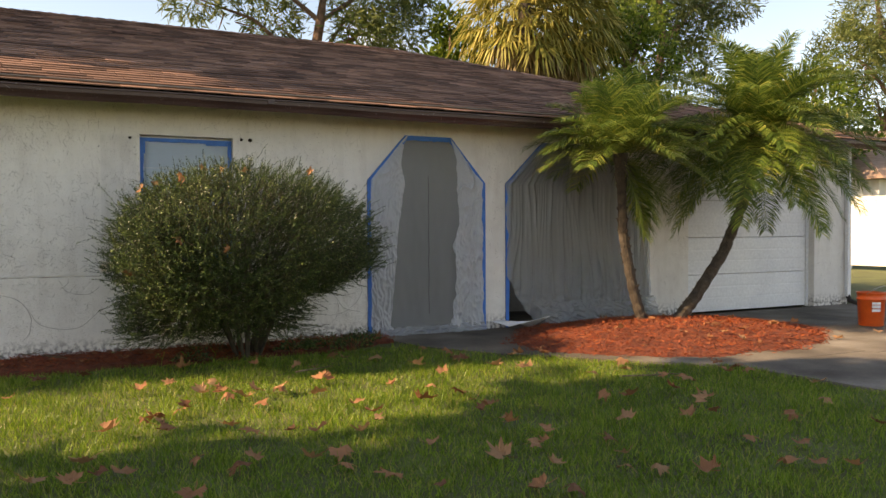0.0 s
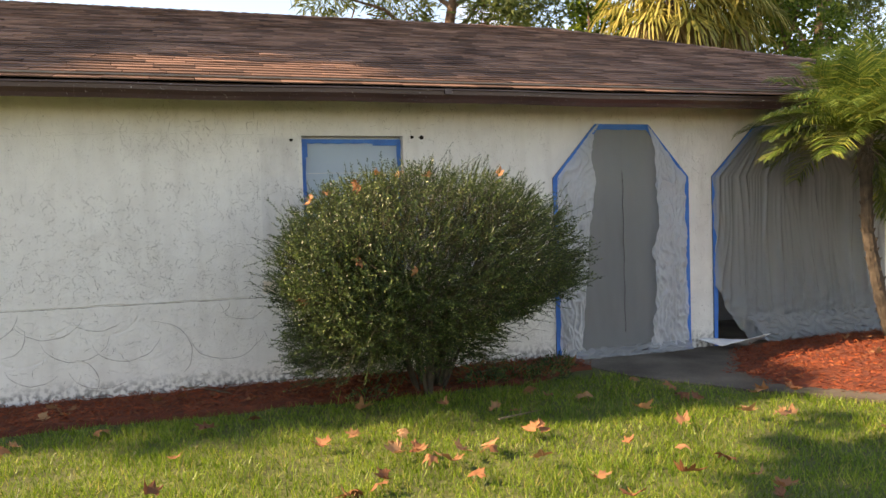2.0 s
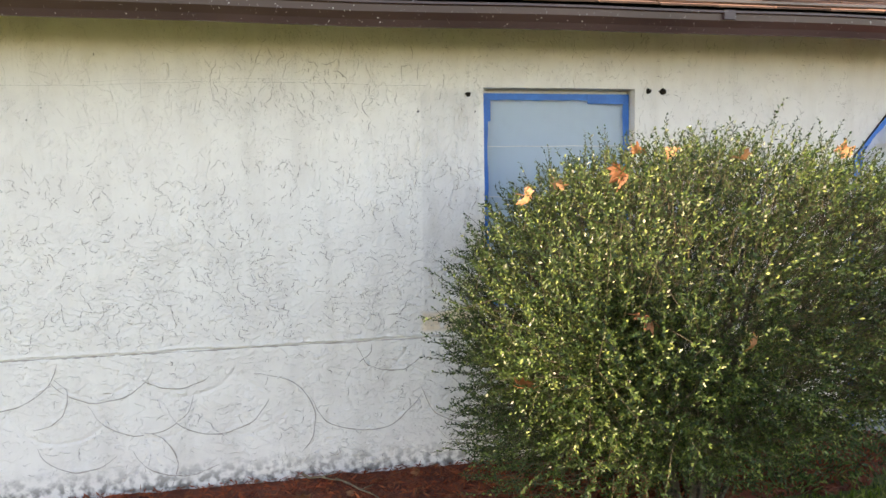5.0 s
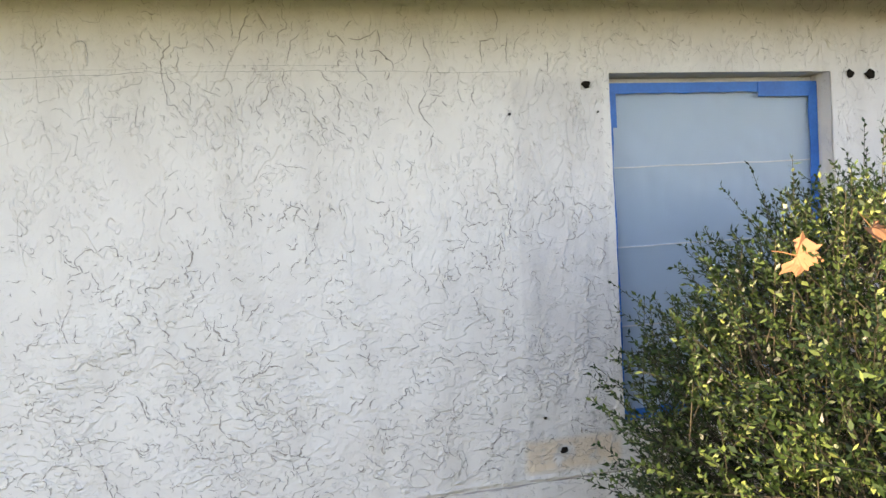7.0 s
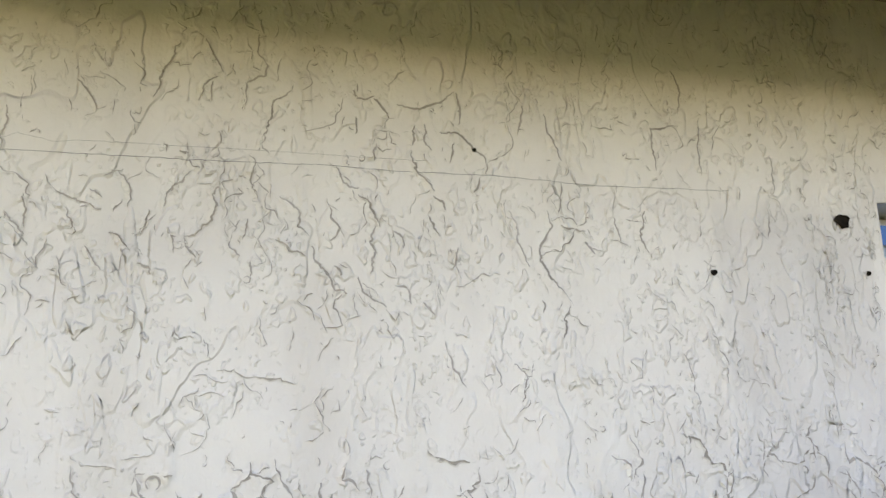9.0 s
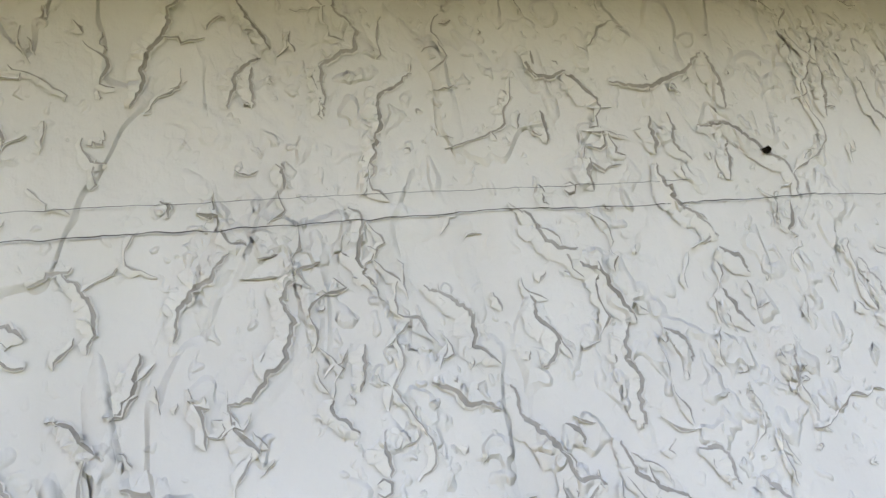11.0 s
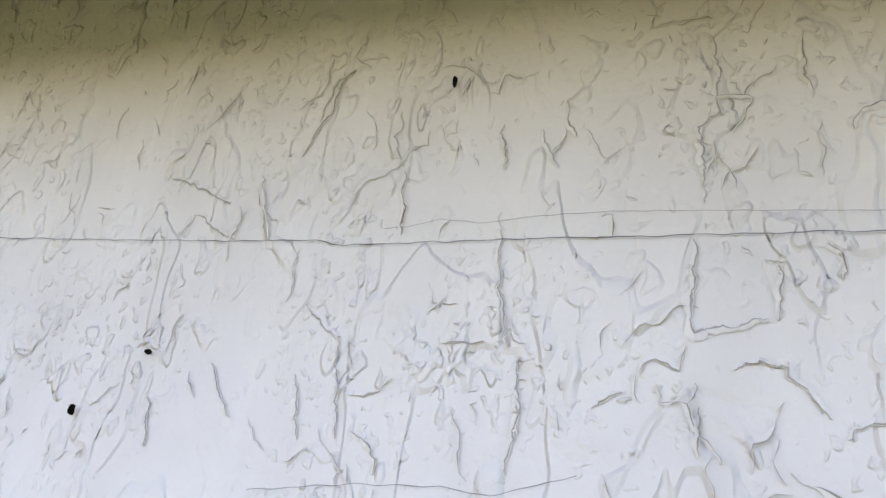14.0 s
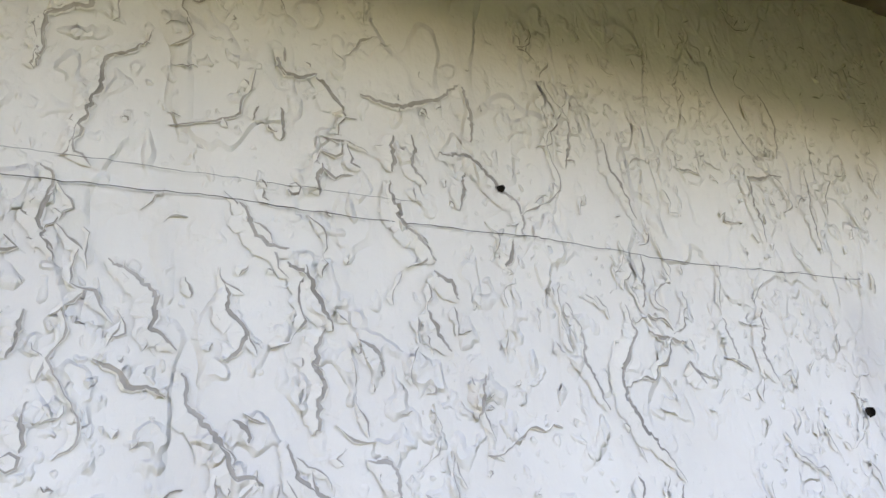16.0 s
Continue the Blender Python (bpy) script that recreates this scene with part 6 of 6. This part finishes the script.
def fan_palm(at, height, seed):
    rng = np.random.default_rng(seed)
    t = thing("cabbage_palm", at, "tall cabbage palm with a shaggy skirt of dry fans", "palm")
    bm = bmesh.new()
    add_tube(bm, [(0, 0, -0.1), (0.1, 0, height * 0.5), (0, 0.1, height)], [0.26, 0.22, 0.24], 12)
    part("trunk", bm, BARK, t)
    c = np.array([0, 0.1, height])
    for i in range(64):
        az = i * 2.39996
        el = radians(80) - (i / 64) * radians(158)
        d = np.array([math.cos(az) * math.cos(el), math.sin(az) * math.cos(el), math.sin(el)])
        dead = i > 50
        stem = 1.1 + 0.7 * rng.random()
        hub = c + d * stem + np.array([0, 0, -0.25 * stem * math.cos(el)])
        side = unit(np.cross(d, np.array([0, 0, 1.0])) + 1e-3)
        up = np.cross(side, d)
        n = 26
        a = np.linspace(-1.9, 1.9, n)
        al = unit(d[None] * np.cos(a)[:, None] + side[None] * np.sin(a)[:, None] + np.array([0, 0, -0.35 if not dead else -0.9])[None] + rng.normal(size=(n, 3)) * 0.06)
        ac = unit(np.cross(al, up[None] + 0.01))
        ln = (1.25 + 0.5 * np.cos(a)) * rng.uniform(0.85, 1.1, n)
        v1, f1 = cards(np.repeat(hub[None], n, 0), al, ac, ln * 0.62, np.full(n, 0.12), 0.7)
        tip = hub[None] + al * (ln * 0.5)[:, None]
        al2 = unit(al + np.array([0, 0, -0.9]))
        v2, f2 = cards(tip, al2, ac, ln * 0.5, np.full(n, 0.07), 0.3)
        sv, sf = stalks(c[None] + 0.0 * d[None], hub[None], 0.018)
        v = np.concatenate([v1, v2, sv])
        f = np.concatenate([f1, f2 + len(v1), sf + len(v1) + len(v2)])
        arrays("fan", v, f, FANDEAD if dead else FANLEAF, t)
    return t


fan_palm((14.2, 15.5, 0), 8.9, 61)
fan_palm((16.4, 16.4, 0), 9.0, 62)
tree("pine_tree", (8.6, 21.5, 0), 14.5, 0.34, [(-3.2, 0, 10.6, 1.5), (-1.4, 1, 9.2, 1.3), (2.4, 0, 10.2, 1.9), (3.9, 1, 9.4, 1.5), (1.6, -1, 8.6, 1.3), (0, 0, 12.4, 2.3), (-2.6, 0.5, 12.2, 1.6), (2.8, 0, 12.6, 1.9), (4.6, 0.4, 11.2, 1.3), (-4.4, 0.6, 9.6, 1.2)], 15000, 0.40, NEEDLE, PINEBARK, "tall pine with reddish bark behind the roof", 71, 0.1, 0.16)
tree("pine_tree", (24.5, 21.0, 0), 15.5, 0.36, [(-2.5, 0, 10.6, 1.9), (0.5, 0, 12.0, 2.4), (2.8, 0.5, 11.2, 2.0), (-1.2, 0, 13.4, 2.2), (4.8, 0, 12.4, 1.8), (1.8, -0.5, 9.0, 1.5)], 15000, 0.40, NEEDLE, PINEBARK, "spreading pine with sunlit needles", 72, 0.1, 0.16)
tree("pine_tree", (36.5, 18.0, 0), 15.0, 0.35, [(-2, 0, 9.6, 2.0), (0.5, 0, 11.6, 2.4), (2.5, 0.5, 10.2, 2.0), (0, 0, 7.6, 1.5)], 11000, 0.40, NEEDLE, PINEBARK, "tall pine beyond the driveway", 73, 0.1, 0.16)
tree("broadleaf_tree", (12.9, 19.0, 0), 8.0, 0.16, [(-0.6, 0, 7.2, 0.9), (0.6, 0, 7.9, 1.1), (0.1, 0, 8.9, 0.8), (1.2, 0, 6.8, 0.9)], 3200, 0.24, TREELEAF, PINEBARK, "young broadleaf tree behind the roof", 74)
tree("broadleaf_tree", (20.0, 17.0, 0), 9.5, 0.22, [(-0.8, 0, 6.6, 1.5), (0.8, 0, 7.8, 1.7), (0.2, 0, 9.4, 1.4), (-0.6, 0, 8.6, 1.3), (1.4, 0, 5.6, 1.5)], 6500, 0.22, TREELEAF, PINEBARK, "dense bright green tree behind the garage", 75)
tree("broadleaf_tree", (26.0, 14.0, 0), 7.5, 0.2, [(-1.2, 0, 5.2, 1.7), (0.8, 0, 6.2, 1.8), (2.4, 0, 5.0, 1.6), (0.2, 0, 4.0, 1.6)], 8000, 0.22, TREELEAF, PINEBARK, "leafy green tree beside the garage", 76)
tree("broadleaf_tree", (-2.2, 24.0, -1.6), 9.0, 0.22, [(-1.4, 0, 8.2, 1.5), (0.8, 0, 8.8, 1.4), (2.6, 0, 8.4, 1.3)], 5000, 0.25, TREELEAF, PINEBARK, "leafy green tree behind the roof", 77)
tree("broadleaf_tree", (3.4, 27.0, -1.6), 9.6, 0.22, [(-1.2, 0, 8.7, 1.3), (1.0, 0, 9.3, 1.5), (0, 0, 10.2, 1.1)], 5000, 0.25, TREELEAF, PINEBARK, "leafy sunlit tree behind the roof", 78)

# ---- shade trees of the front yard, towards the sun ----
SHADE = [(-5, 0.3, 12.0, 2.1), (-3.2, -0.3, 10.5, 1.9), (-1.5, 0.8, 9.0, 2.0), (1.0, -0.4, 8.0, 1.9), (3.0, 0.6, 6.8, 1.8), (4.6, -0.2, 5.8, 1.6), (0, 2.2, 10.0, 2.3), (-2.5, 1.6, 12.5, 1.6)]
SHADE_TALL = [(x, y, z * 1.5, r * 1.15) for x, y, z, r in SHADE]
SHADE_SOUTH = [(x, -0.2 - abs(y), z, r) for x, y, z, r in SHADE]
SHADE_SOUTH_TALL = [(x, -0.2 - abs(y), z * 1.4, r) for x, y, z, r in SHADE]
tree("sycamore_tree", (-13.2, 3.2, 0), 11.5, 0.3, SHADE, 10000, 0.34, TREELEAF, PINEBARK, "large sycamore shading the house front", 81, 0, 0.8)
tree("sycamore_tree", (-12.4, 4.9, 0), 17.0, 0.36, SHADE_TALL, 12000, 0.38, TREELEAF, PINEBARK, "tall sycamore shading the roof", 83, 0, 0.8)
tree("sycamore_tree", (-13.6, -3.3, 0), 11.5, 0.3, SHADE_SOUTH, 10000, 0.34, TREELEAF, PINEBARK, "large sycamore shading the lawn", 82, 0, 0.8)
tree("sycamore_tree", (-13.0, -2.1, 0), 16.0, 0.34, SHADE_SOUTH_TALL, 10000, 0.34, TREELEAF, PINEBARK, "tall sycamore shading the path", 84, 0, 0.8)


# ---- neighbour's fence and house ----
def fence():
    f = thing("fence", (0, 0, 0), "white vinyl privacy fence in the sun", "fence")
    x, y0 = 20.0, 5.4
    for k in range(5):
        box("post", x - 0.06, x + 0.06, y0 + k * 2.0 - 0.06, y0 + k * 2.0 + 0.06, -0.05, 2.1, FENCE, f, bevel=0.01)
    for k in range(4):
        a = y0 + k * 2.0 + 0.06
        box("rail", x - 0.025, x + 0.025, a, a + 1.88, 1.9, 2.02, FENCE, f)
        box("rail", x - 0.025, x + 0.025, a, a + 1.88, 0.06, 0.2, FENCE, f)
        for q in range(12):
            b = a + q * 1.88 / 12
            box("slat", x - 0.012, x + 0.012, b + 0.002, b + 1.88 / 12 - 0.002, 0.2, 1.9, FENCE, f)


fence()


def neighbour():
    h = thing("house", (33.0, 16.0, 0), "neighbour's low house with a brown shingle roof", "house")
    box("wall", -5, 6, -4, 4, -0.05, 3.0, STUCCO, h)
    bm = bmesh.new()
    a = [(-5.6, -4.6, 3.0), (6.6, -4.6, 3.0), (6.6, 4.6, 3.0), (-5.6, 4.6, 3.0)]
    r = [(-1.5, 0, 5.6), (2.5, 0, 5.6)]
    va, vr = [bm.verts.new(p) for p in a], [bm.verts.new(p) for p in r]
    for q in ((va[0], va[1], vr[1], vr[0]), (va[1], va[2], vr[1]), (va[2], va[3], vr[0], vr[1]), (va[3], va[0], vr[0]), (va[3], va[2], va[1], va[0])):
        bm.faces.new(q)
    part("roof", bm, ROOFFAR, h)
    win = box("window", -5.03, -4.98, -1.4, 0.2, 1.0, 2.2, WHITEFRAME, h)
    box("pane", -5.04, -5.03, -1.32, 0.12, 1.08, 2.12, GLASS, win)


neighbour()


LAWN_LEAVES = [(0.09, -3.32), (0.2, -3.52), (-0.52, -3.13), (-0.64, -3.72), (-0.72, -4.05), (-0.02, -4.15), (0.07, -4.04), (0.31, -4.17), (0.49, -4.1), (0.57, -4.59), (1.7, -3.09), (1.91, -2.41), (1.54, -3.68), (1.53, -4.02), (1.61, -4.24), (1.4, -4.44), (1.82, -4.52), (1.68, -4.82), (1.85, -5.21), (2.39, -5.34), (3.33, -4.99), (4.05, -3.41), (3.41, -3.45), (2.59, -2.53), (0.93, -3.12), (1.36, -3.23), (-0.01, -1.88), (0.15, -2.3), (0.64, -2.39), (0.36, -2.58), (-0.25, -2.95), (-0.52, -3.98), (0.73, -3.8), (3.51, -2.58), (4.99, -1.32), (1.14, -4.57), (0.94, -4.23), (2.61, -5.07)]
BUSH_LEAVES = [(-0.24, -1.0, 1.56), (-0.1, -1.1, 1.6), (0.12, -1.3, 1.64), (0.32, -1.0, 1.78), (0.52, -0.95, 1.76), (0.66, -1.3, 1.57), (1.26, -1.1, 1.62), (0.06, -1.7, 1.09), (0.41, -1.8, 0.99), (-0.27, -1.4, 0.8)]
scatter_leaves()
grass()
mulch_chips()
shingles()
